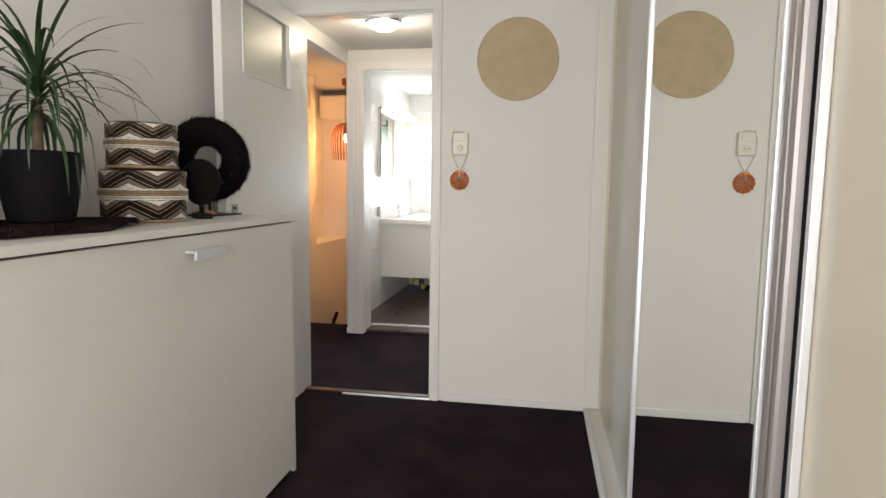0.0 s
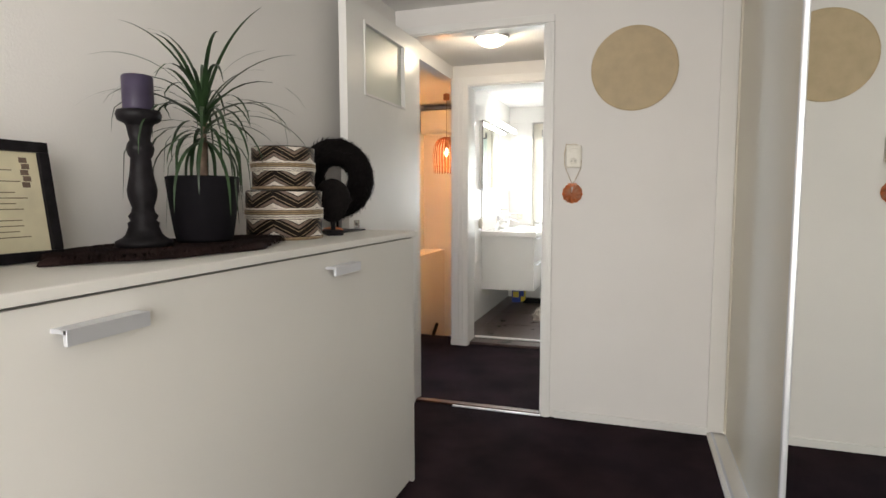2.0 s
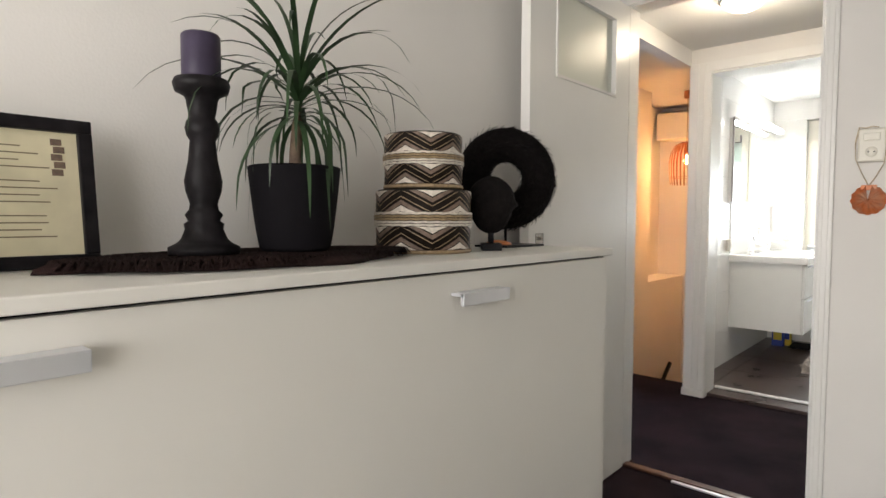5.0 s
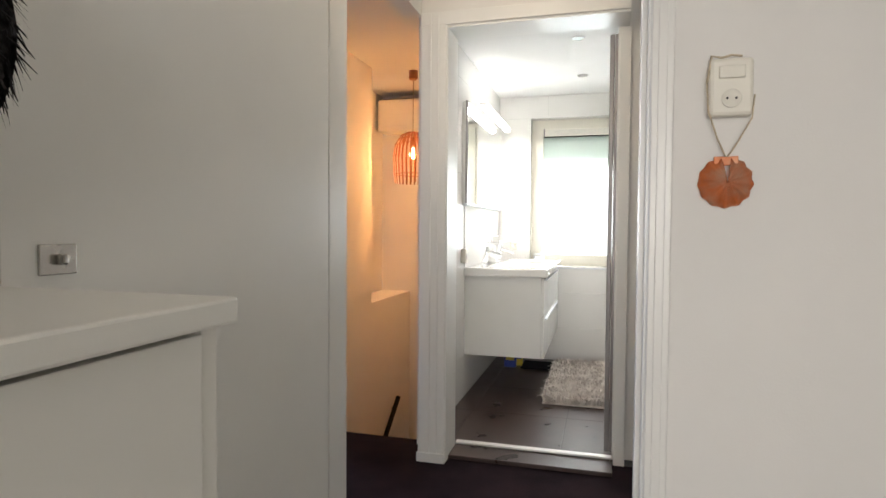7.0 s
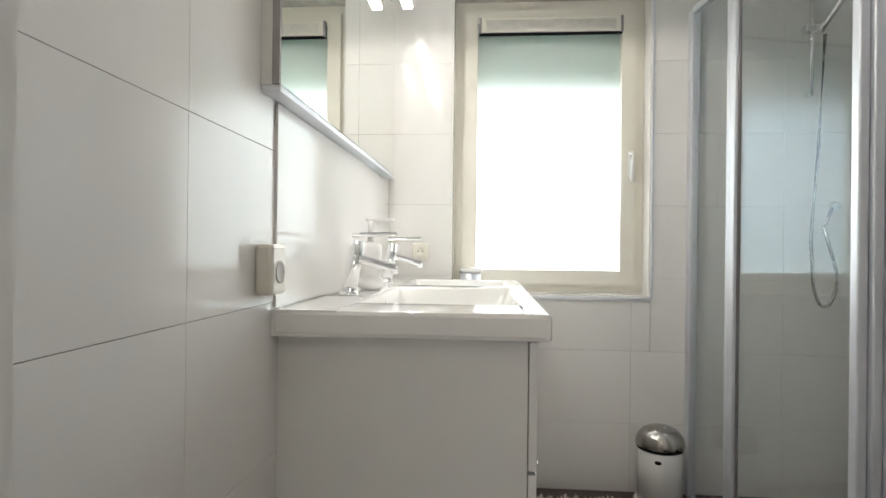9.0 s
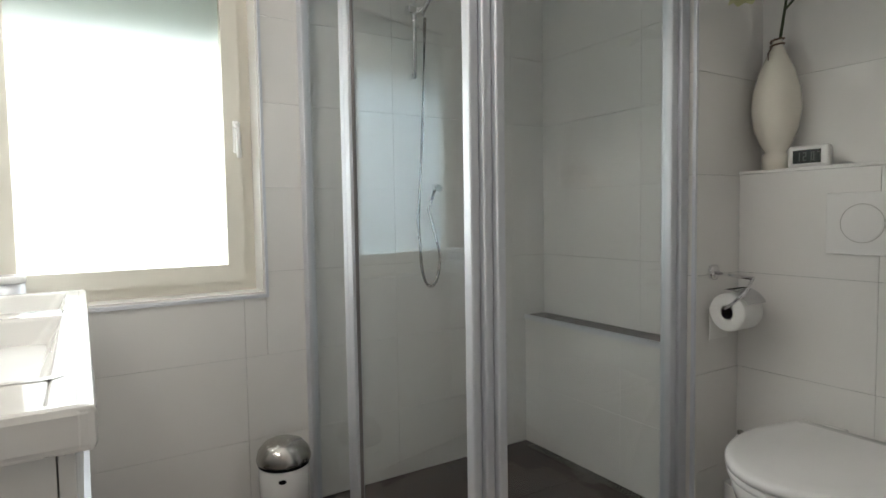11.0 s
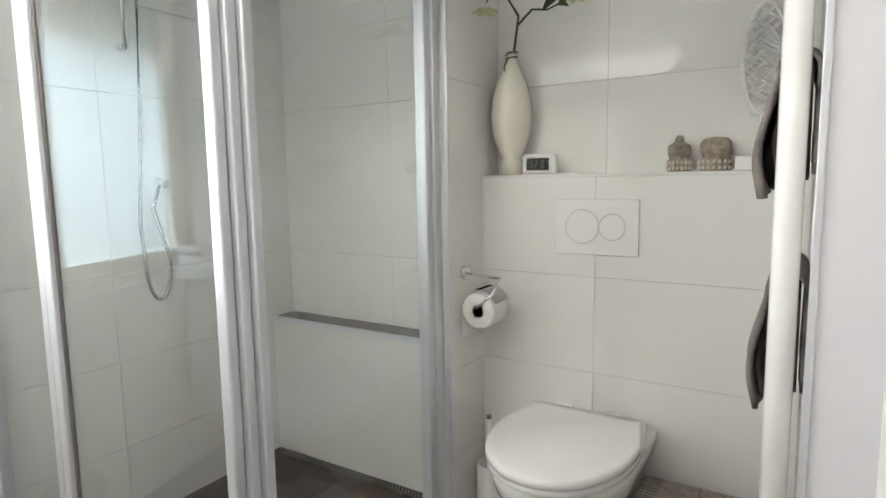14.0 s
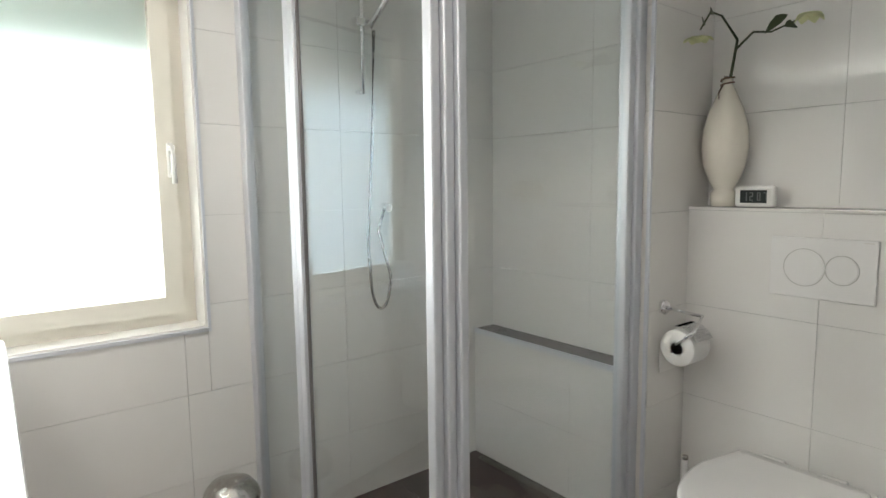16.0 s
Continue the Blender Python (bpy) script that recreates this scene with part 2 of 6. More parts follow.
def ribbon(bm, pts, widths, side):
    rows = []
    for p, w in zip(pts, widths):
        p, s = Vector(p), Vector(side) * w
        rows.append((bm.verts.new(p - s), bm.verts.new(p + s)))
    for a, b in zip(rows, rows[1:]):
        f = bm.faces.new((a[0], a[1], b[1], b[0]))
        f.smooth = True


def xform(bm, m):
    bmesh.ops.transform(bm, matrix=m, verts=bm.verts[:])
    return bm


def put(name, bm, material):
    bmesh.ops.recalc_face_normals(bm, faces=bm.faces[:])
    me = bpy.data.meshes.new(name)
    bm.to_mesh(me)
    bm.free()
    me.materials.append(material)
    return new(name, me)


def part(name, bm, material, parent, label=""):
    ob = put(name, bm, material)
    ob.parent = parent
    if parent.type == "EMPTY":
        ob.matrix_parent_inverse = Matrix.Translation(parent.location).inverted()
    return tagged(ob, label)


def thing(name, place, label, category, group="", kind=""):
    ob = new(name)
    ob.empty_display_size = 0.05
    ob.location = place
    return tagged(ob, label, category, group, kind)


def nudge(ob, dx, dy, dz=0.0):
    """Set a finished thing, with its parts, at its place on the wall or floor."""
    ob.location = Vector(ob.location) + Vector((dx, dy, dz))


def struct(name, bm, material, label, category):
    return tagged(put(name, bm, material), label, category, kind="structure")

# ---- the bedroom end and its walls ----
H1 = 2.42
bm = B(-0.93, 0.83 + 0.75, -7.0, 0.0, -0.12, 0.0)
struct("floor_bedroom", bm, CARPET, "dark charcoal carpet on the bedroom floor", "floor")
bm = B(-1.03, -0.93, -7.1, 0.0, 0.0, H1)
struct("wall_west", bm, PAINT, "plain cream painted wall behind the cabinet", "wall")
bm = B(-1.03, 1.7, -7.1, 0.0, H1, H1 + 0.1)
struct("ceiling_bedroom", bm, CEIL, "white painted bedroom ceiling", "ceiling")
DL, DR, DT = -0.815, -0.02, 2.26
bm = bmesh.new()
box(bm, -1.9, DL - 0.02, 0.0, 0.10, 0, H1)
box(bm, DR + 0.02, 1.7, 0.0, 0.10, 0, H1)
box(bm, DL - 0.02, DR + 0.02, 0.0, 0.10, DT + 0.02, H1)
struct("wall_north", bm, PAINT, "cream painted wall with a doorway to the landing", "wall")
bm = bmesh.new()
box(bm, -1.03, -0.85, -7.1, -7.0, 0, H1)
box(bm, 0.85, 1.7, -7.1, -7.0, 0, H1)
box(bm, -0.85, 0.85, -7.1, -7.0, 0, 0.7)
box(bm, -0.85, 0.85, -7.1, -7.0, 2.3, H1)
struct("wall_south", bm, PAINT, "cream painted wall with a wide window opening", "wall")
bm = B(1.6, 1.7, -4.2, 0.0, 0, H1)
box(bm, 1.6, 1.7, -7.0, -6.4, 0, H1)
box(bm, 1.6, 1.7, -6.4, -4.2, 0, 0.6)
box(bm, 1.6, 1.7, -6.4, -4.2, 2.3, H1)
struct("wall_east", bm, PAINT, "plain painted wall at the back of the wardrobe", "wall")
bm = B(0.02 + 0.04, 0.90, -0.014, 0.0, 0.0, 0.045, 0.003)
struct("baseboard", bm, TRIM, "low white painted baseboard along the bedroom wall", "baseboard")

# frame of the doorway to the landing
df = thing("door_frame", (DR, 0.05, 0), "white painted door frame between bedroom and landing", "door frame", kind="structure")
part("jamb", B(DR, DR + 0.02, -0.004, 0.104, 0, DT + 0.02), TRIM, df)
part("jamb", B(DL - 0.02, DL, -0.004, 0.104, 0, DT + 0.02), TRIM, df)
part("head", B(DL, DR, -0.004, 0.104, DT, DT + 0.02), TRIM, df)
part("stop", B(DR - 0.012, DR, 0.04, 0.10, 0, DT), TRIM, df)
bm = B(DR + 0.005, DR + 0.055, -0.018, -0.004, 0, DT + 0.004, 0.004)
box(bm, DR + 0.02, DR + 0.04, -0.022, -0.017, 0, DT + 0.004, 0.002)
part("architrave", bm, TRIM, df)
part("architrave", B(DL - 0.06, DR + 0.055, -0.018, -0.004, DT + 0.005, DT + 0.05, 0.004), TRIM, df)
part("architrave", B(DR + 0.0, DR + 0.05, 0.104, 0.116, 0, DT + 0.05, 0.004), TRIM, df)
struct("threshold_strip", B(DL, DR, 0.0, 0.05, 0.0, 0.012, 0.004), REDTRIM, "dark red-brown wooden threshold strip under the doorway", "threshold")
struct("threshold_bar", B(DL + 0.25, DR, -0.022, -0.001, 0.0, 0.008, 0.002), ALU, "thin aluminium carpet bar in the doorway", "threshold")

# open door leaf with a frosted light above
leaf = thing("door_1", (-0.80, -0.04, 0), "white flush door with frosted top light, standing open", "door", kind="structure")
LX0, LX1 = -0.84, -0.80
bm = bmesh.new()
box(bm, LX0, LX1, -0.89, -0.04, 0.012, 1.81)
box(bm, LX0, LX1, -0.89, -0.04, 2.15, 2.245)
box(bm, LX0, LX1, -0.89, -0.70, 1.81, 2.15)
box(bm, LX0, LX1, -0.19, -0.04, 1.81, 2.15)
part("leaf", bm, TRIM, leaf)
part("pane", B(-0.823, -0.817, -0.70, -0.19, 1.81, 2.15), DOORGLASS, leaf, "pale green frosted glass pane")
bm = bmesh.new()
for a in (B(LX1, LX1 + 0.006, -0.71, -0.18, 1.80, 1.812), B(LX1, LX1 + 0.006, -0.71, -0.18, 2.148, 2.16), B(LX1, LX1 + 0.006, -0.71, -0.698, 1.812, 2.148), B(LX1, LX1 + 0.006, -0.192, -0.18, 1.812, 2.148)):
    me = bpy.data.meshes.new("t")
    a.to_mesh(me)
    a.free()
    bm.from_mesh(me)
part("glazing_bead", bm, TRIM, leaf)
lock = part("lock_plate", B(LX1, LX1 + 0.004, -0.845, -0.79, 1.145, 1.185, 0.0015), BRUSHED, leaf, "brushed steel lock plate")
part("thumb_turn", B(LX1 + 0.004, LX1 + 0.016, -0.822, -0.812, 1.158, 1.172, 0.003), BRUSHED, lock)
# ---- wardrobe with sliding doors ----
wr = thing("sliding_wardrobe", (1.0, -1.5, 0), "built-in wardrobe with cream and mirrored sliding doors", "wardrobe")
part("end_panel", B(0.885, 1.6, -3.83, -3.80, 0, H1 - 0.002), BEIGE, wr)
part("floor_track", B(0.885, 1.02, -3.8, -0.002, 0.0, 0.018, 0.002), LACQUER, wr)
part("track_rail", B(0.905, 0.915, -3.8, -0.002, 0.018, 0.028), ALU, wr)
part("track_rail", B(0.975, 0.985, -3.8, -0.002, 0.018, 0.028), ALU, wr)
part("side_cheek", B(0.885, 1.02, -0.024, -0.002, 0.028, H1 - 0.09), LACQUER, wr)
part("top_track", B(0.885, 1.02, -3.8, -0.002, H1 - 0.09, H1 - 0.002), ALU, wr)
d0 = part("rear_door", B(0.975, 0.985, -1.62, -0.028, 0.03, H1 - 0.095), BEIGE, wr, "cream sliding door panel")
part("edge_profile", B(0.965, 0.992, -0.05, -0.026, 0.03, H1 - 0.096, 0.004), BEIGE, d0)
d1 = part("mirror_door", B(0.907, 0.910, -2.55, -1.55, 0.04, H1 - 0.10), MIRROR, wr, "full-height mirrored sliding door")
part("edge_profile", B(0.898, 0.922, -1.55, -1.53, 0.03, H1 - 0.096, 0.005), ALU, d1)
bm = B(0.897, 0.925, -2.568, -2.55, 0.03, H1 - 0.096, 0.006)
box(bm, 0.897, 0.925, -2.590, -2.572, 0.03, H1 - 0.096, 0.006)
part("edge_profile", bm, GREYALU, d1)
part("edge_trim", B(0.893, 0.925, -2.5495, -2.541, 0.03, H1 - 0.096, 0.002), ALU, d1, "bright silver edge strip")
part("seal", B(0.912, 0.925, -2.597, -2.5905, 0.03, H1 - 0.096), BLACKP, d1, "black brush seal")
d2 = part("front_door", B(0.926, 0.936, -3.75, -2.50, 0.03, H1 - 0.095), BEIGE, wr, "cream sliding door panel")

part("edge_trim", B(0.913, 0.925, -2.609, -2.5975, 0.03, H1 - 0.096, 0.002), ALU, d2, "bright silver edge strip")

# ---- long low cabinet with drop fronts ----
CT = 1.147
cab = thing("shoe_cabinet", (-0.68, -2.6, 0), "long cream lacquered cabinet with flap doors", "cabinet")
part("top", B(-0.927, -0.425, -4.3, -0.965, CT - 0.023, CT, 0.003), LACQUER, cab)
part("side_panel", B(-0.927, -0.445, -0.990, -0.970, 0, CT - 0.023), LACQUER, cab)
part("carcass", B(-0.927, -0.462, -4.28, -0.990, 0.0, CT - 0.025), BLACKP, cab, "dark inside edge of the cabinet")
fl = part("flap_door", B(-0.462, -0.442, -4.28, -0.992, 0.03, CT - 0.030, 0.0015), LACQUER, cab)
for mid in (-1.655, -2.57, -3.5):
    bm = B(-0.414, -0.405, mid - 0.088, mid + 0.088, 1.045, 1.074, 0.001)
    box(bm, -0.442, -0.406, mid - 0.088, mid + 0.088, 1.066, 1.0735)
    part("handle", bm, ALU, fl, "flat aluminium pull handle")
part("plinth", B(-0.90, -0.47, -4.28, -0.990, 0.0, 0.03), LACQUER, cab)

# ---- landing ----
HL = 2.40
struct("floor_landing", B(-1.96, 1.5, 0.05, 1.72, -0.12, 0.0), CARPET, "dark charcoal carpet on the landing", "floor")
struct("ceiling_landing", B(-1.02, 1.5, 0.10, 1.68, HL, HL + 0.1), CEIL, "white landing ceiling", "ceiling")
struct("beam", B(-1.11, -1.02, 0.10, 1.45, 2.29, HL + 0.1), CEIL, "white painted beam beside the stairwell", "beam")
struct("ceiling_stairs", B(-2.3, -1.11, 0.10, 3.9, 2.46, 2.56), CEIL, "white ceiling over the stairwell", "ceiling")
bm = bmesh.new()
box(bm, -1.03, -0.90, 1.45, 1.65, 0, 2.56)
box(bm, 0.0, 1.6, 1.68, 1.74, 0, 2.56)
box(bm, -0.90, 0.0, 1.45, 1.65, 2.24, 2.56)
struct("wall_bath_front", bm, PAINT, "painted wall between landing and bathroom", "wall")
struct("wall_landing_east", B(1.4, 1.5, 0.10, 1.68, 0, HL), PAINT, "plain painted landing wall", "wall")
bf = thing("bathroom_door_frame", (-0.45, 1.5, 0), "white painted frame round the bathroom doorway", "door frame", kind="structure")
part("jamb", B(-0.90, -0.88, 1.447, 1.655, 0.0, 2.24), TRIM, bf)
part("jamb", B(-0.05, 0.0, 1.665, 1.74, 0.0, 2.24), TRIM, bf)
part("head", B(-0.88, -0.002, 1.447, 1.655, 2.225, 2.24), TRIM, bf)
bm = B(-1.02, -0.884, 1.432, 1.446, 0.0, 2.30, 0.003)
for gx in (-0.975, -0.935):
    box(bm, gx, gx + 0.012, 1.426, 1.433, 0.03, 2.29, 0.002)
part("architrave", bm, TRIM, bf)
part("base_block", B(-1.03, -0.88, 1.42, 1.433, 0.0, 0.05, 0.003), TRIM, bf)
part("architrave", B(-0.045, 0.012, 1.650, 1.664, 0.0, 2.30, 0.004), TRIM, bf)
part("architrave", B(-1.02, -0.002, 1.430, 1.446, 2.235, 2.30, 0.003), TRIM, bf)
struct("threshold_step", B(-0.88, -0.05, 1.50, 1.66, 0.0, 0.022, 0.003), FTILE, "dark glossy doorstep into the bathroom", "threshold")
struct("threshold_edge", B(-0.88, -0.05, 1.66, 1.70, 0.0, 0.036, 0.003), TRIM, "white strip on the bathroom threshold", "threshold")

# sliding door folded at the side of the bathroom doorway
sd = thing("folding_door", (-0.02, 1.8, 0.03), "grey-framed folding bathroom door, pushed open", "door")
for i in range(3):
    part("frame_profile", B(-0.09 + i * 0.026, -0.066 + i * 0.026, 1.742, 1.760 + 0.003 * i, 0.035, 2.22, 0.005), GREYALU, sd)
part("panel", B(-0.012, 0.02, 1.742, 1.765, 0.035, 2.22), TRIM, sd)

# stairwell
struct("wall_stairs_west", B(-1.94, -1.87, 1.57, 2.85, -2.6, 2.46), PAINT, "painted stairwell wall in warm lamplight", "wall")
struct("wall_office_side", B(-1.94, -1.87, 0.10, 0.55, 0, 2.46), PAINT, "painted wall beside the office doorway", "wall")
struct("wall_office_lintel", B(-1.94, -1.87, 0.55, 1.57, 2.26, 2.46), PAINT, "painted wall over the office doorway", "wall")
struct("wall_stairs_low", B(-2.15, -1.87, 2.85, 3.8, -2.6, 0.62), PAINT, "low stairwell wall with a ledge on top", "wall")
struct("wall_stairs_recess", B(-2.25, -2.15, 2.75, 3.8, 0.62, 2.46), PAINT, "recessed stairwell wall above the ledge", "wall")
struct("wall_stairs_north", B(-2.25, -1.05, 3.8, 3.9, -2.6, 2.46), PAINT, "end wall of the stairwell", "wall")
struct("wall_stairs_east", B(-1.10, -1.08, 1.65, 3.98, -2.6, 2.56), PAINT, "painted wall between stairwell and bathroom", "wall")
struct("baseboard_landing", B(-1.87, -1.855, 1.616, 1.72, 0.0, 0.05, 0.003), TRIM, "white baseboard at the top of the stairs", "baseboard")
st = thing("staircase", (-1.48, 1.72, -0.2), "dark carpeted staircase going down from the landing", "staircase", kind="structure")
for i in range(9):
    part("step", B(-1.865, -1.105, 1.72 + i * 0.225, 1.98 + i * 0.225, -0.22 - i * 0.19, -0.19 - i * 0.19), CARPET, st)
    part("riser", B(-1.865, -1.105, 1.715 + i * 0.225, 1.72 + i * 0.225, -0.19 - i * 0.19, 0.0 - i * 0.19), CARPET, st)
struct("floor_lower", B(-2.3, -1.0, 1.5, 4.0, -2.7, -2.6), OFLOOR, "floor at the foot of the stairs", "floor")
hr = thing("handrail", (-1.8, 2.6, -0.1), "black round handrail on wall brackets", "handrail")
part("rail", tube(bmesh.new(), [(-1.82, 3.35, -0.27), (-1.82, 2.70, -0.78)], 0.02, 12), BLACKP, hr)
for k in (0.06, 0.8):
    yy, zz = 3.35 - 0.65 * k, -0.27 - 0.51 * k
    part("bracket", tube(bmesh.new(), [(-1.82, yy, zz - 0.01), (-1.82, yy, zz - 0.05), (-1.87, yy, zz - 0.06)], 0.007, 8), BRUSHED, hr)

ac = thing("air_conditioner", (-1.70, 3.68, 2.08), "white wall-mounted air conditioner high over the stairs", "air conditioner")
part("body", B(-2.12, -1.30, 3.58, 3.797, 2.09, 2.385, 0.025), PLASTIC, ac)
part("flap", B(-2.08, -1.34, 3.570, 3.582, 2.10, 2.14, 0.003), PLASTIC, ac)
# dark brown on the top grille puts the shadow above the unit into colour
part("shaded_top_grille", B(-2.10, -1.32, 3.60, 3.79, 2.385, 2.39), BROWNB, ac)

pl = thing("pendant_lamp", (-1.58, 3.0, 2.46), "copper slatted pendant lamp with a lit bulb", "pendant lamp")
PX, PY = -1.58, 3.0
part("ceiling_rose", lathe(bmesh.new(), [(0.03, 0), (0.035, 0.01), (0.035, 0.07)], (PX, PY, 2.39), 20), COPPER, pl)
part("cord", tube(bmesh.new(), [(PX, PY, 2.40), (PX, PY, 1.93)], 0.003, 6), BEADG, pl)
part("socket", lathe(bmesh.new(), [(0.02, 0), (0.022, 0.06), (0.008, 0.07)], (PX, PY, 1.87), 16), COPPER, pl)
part("bulb", lathe(bmesh.new(), [(0.002, 0), (0.022, 0.012), (0.03, 0.035), (0.022, 0.06), (0.012, 0.085)], (PX, PY, 1.765), 16), BULB, pl)
for i in range(28):
    a = 2 * math.pi * i / 28
    bm = bmesh.new()
    prof = [(0.045, 1.975), (0.10, 1.95), (0.145, 1.88), (0.160, 1.78), (0.155, 1.67), (0.145, 1.57)]
    side = (-math.sin(a), math.cos(a), 0)
    ribbon(bm, [(PX + r * math.cos(a), PY + r * math.sin(a), z) for r, z in prof], [0.007] * 6, side)
    bmesh.ops.solidify(bm, geom=bm.faces[:], thickness=0.003)
    part("slat", bm, COPPER, pl)
for r, z in ((0.152, 1.64), (0.12, 1.92)):
    bm = bmesh.new()
    tube(bm, [(PX + (r - 0.006) * math.cos(a * 0.2618), PY + (r - 0.006) * math.sin(a * 0.2618), z) for a in range(25)], 0.003, 6)
    part("ring", bm, COPPER, pl)

cl = thing("ceiling_light", (-0.47, 0.58, HL), "round lit ceiling lamp with a chrome rim", "ceiling lamp")
part("rim", lathe(bmesh.new(), [(0.125, 0), (0.13, -0.012), (0.12, -0.03), (0.11, -0.034)][::-1], (-0.47, 0.58, HL - 0.001), 40), CHROME, cl)
dome = part("diffuser", lathe(bmesh.new(), [(0.002, -0.085), (0.05, -0.08), (0.085, -0.063), (0.107, -0.034)], (-0.47, 0.58, HL), 40), GLOW, cl, "glowing opal glass dome")


def socket_plate(name, c, label, w=0.075, h=0.11, rocker=True):
    """A wall socket that faces -y, centred at c."""
    x, y, z = c
    ob = thing(name, (x, y, z - h / 2), label, "wall socket")
    part("housing", B(x - w / 2, x + w / 2, y - 0.028, y, z - h / 2, z + h / 2, 0.008), PLASTIC, ob)
    zc = z - (h * 0.2 if rocker else 0)
    dish = part("dish", xform(lathe(bmesh.new(), [(0.021, 0.002), (0.021, 0.006), (0.019, 0.004), (0.001, 0.003)], (0, 0, 0), 28), Matrix.Translation((x, y - 0.026, zc)) @ Matrix.Rotation(radians(90), 4, "X")), PLASTIC, ob)
    for dx in (-0.009, 0.009):
        part("contact_hole", xform(lathe(bmesh.new(), [(0.0025, 0), (0.0025, 0.002)], (0, 0, 0), 10), Matrix.Translation((x + dx, y - 0.0285, zc)) @ Matrix.Rotation(radians(90), 4, "X")), BLACKP, dish)
    if rocker:
        part("rocker_switch", B(x - w * 0.3, x + w * 0.3, y - 0.034, y - 0.027, z + h * 0.14, z + h * 0.36, 0.003), PLASTIC, ob)
    return ob


socket_plate("switch_socket", (0.15, -0.001, 1.52), "cream switch and socket on the wall by the doorway", 0.088, 0.125)
socket_plate("switch_socket", (0.085, 1.679, 1.30), "white switch and socket on the landing wall", 0.075, 0.10)

# shell on a cord
sh = thing("shell_pendant", (0.145, -0.03, 1.26), "orange scallop shell hanging on a cord", "shell")
bm = bmesh.new()
SN, SR = 60, 8
grid = []
for j in range(SR + 1):
    row = []
    for i in range(SN + 1):
        a = radians(-260 + 340 * i / SN)
        r = 0.056 * (j / SR) * (1 + 0.03 * math.cos(i * 2 * math.pi / 5) * (j / SR))
        dome_y = 0.026 * (1 - (j / SR) ** 2) + 0.003 * math.cos(i * 2 * math.pi / 5) * (j / SR)
        row.append(bm.verts.new((0.145 + r * math.cos(a), -0.008 - dome_y, 1.315 + r * math.sin(a))))
    grid.append(row)
for j in range(SR):
    for i in range(SN):
        if j == 0:
            bm.faces.new((grid[0][i], grid[1][i], grid[1][i + 1])).smooth = True
        else:
            bm.faces.new((grid[j][i], grid[j + 1][i], grid[j + 1][i + 1], grid[j][i + 1])).smooth = True
bmesh.ops.solidify(bm, geom=bm.faces[:], thickness=0.002)
part("shell_body", bm, SHELLM, sh)
bm = B(0.12, 0.17, -0.014, -0.008, 1.352, 1.372, 0.002)
part("hinge_ear", bm, SHELLM, sh)
bm = bmesh.new()
tube(bm, [(0.10, -0.03, 1.53), (0.103, -0.033, 1.47), (0.125, -0.02, 1.41), (0.143, -0.016, 1.37)], 0.0018, 6)
tube(bm, [(0.195, -0.03, 1.50), (0.19, -0.033, 1.45), (0.165, -0.02, 1.40), (0.147, -0.016, 1.37)], 0.0018, 6)
tube(bm, [(0.10, -0.03, 1.53), (0.11, -0.02, 1.59), (0.13, -0.02, 1.585), (0.15, -0.02, 1.59), (0.17, -0.025, 1.585)], 0.0025, 6)
part("cord", bm, ROPE, sh)

# straw hat on the wall: a shallow cone of coiled straw
hat = thing("straw_hat", (0.46, -0.04, 1.76), "flat conical straw hat hung on the wall", "hat")
bm = bmesh.new()
prof = [(0.001, 0.052)]
for k in range(1, 46):
    prof.append((0.222 * k / 45, 0.052 * (1 - k / 45) + (0.0012 if k % 2 else 0.0)))
prof.append((0.223, -0.004))
xform(lathe(bm, prof, (0, 0, 0), 72), Matrix.Translation((0.46, -0.008, 1.985)) @ Matrix.Rotation(radians(90), 4, "X"))
part("brim", bm, STRAW, hat)
part("edge_binding", tube(bmesh.new(), [(0.46 + 0.2225 * math.cos(2 * math.pi * k / 72), -0.008, 1.985 + 0.2225 * math.sin(2 * math.pi * k / 72)) for k in range(73)], 0.003, 6), STRAW, hat)

# ---- bathroom shell ----
BX0, BX1, BY0, BY1, BZ, BH = -1.045, 1.378, 1.65, 3.90, 0.03, 2.41
SBX = 1.50
LZ = 1.282
STY0, STY1, STX = 2.813, 2.93, 1.155
WX0, WX1, WZ0, WZ1 = -0.76, 0.11, 0.87, 2.21
struct("floor_bathroom", B(-1.075, 1.6, 1.66, BY1, -0.1, BZ - 0.004), FGROUT, "dark grout bed of the bathroom floor", "floor")
struct("ceiling_bathroom", B(-1.075, 1.6, 1.65, 4.1, BH, BH + 0.1), CEIL, "smooth white bathroom ceiling", "ceiling")
bm = bmesh.new()
box(bm, -1.075, WX0, BY1, 4.12, -0.1, BH)
box(bm, WX1, 1.6, BY1, 4.12, -0.1, BH)
box(bm, WX0, WX1, BY1, 4.12, -0.1, WZ0)
box(bm, WX0, WX1, BY1, 4.12, WZ1, BH)
wall_win = struct("wall_window", bm, GROUT, "white tiled bathroom wall round the window", "wall")
wall_van = struct("wall_vanity", B(-1.075, BX0, 1.65, BY1, -0.1, BH), GROUT, "white tiled wall behind the washbasin", "wall")
bm = bmesh.new()
box(bm, BX1, 1.6, 1.827, STY1, -0.1, LZ - 0.010)
box(bm, SBX, 1.6, 1.827, STY1, LZ - 0.010, BH)
wall_wc = struct("wall_toilet", bm, GROUT, "white tiled wall behind the toilet with a ledge", "wall")
bm = bmesh.new()
box(bm, BX1, 1.6, STY1, BY1, -0.1, 0.645)
box(bm, SBX, 1.6, STY1, BY1, 0.645, BH)
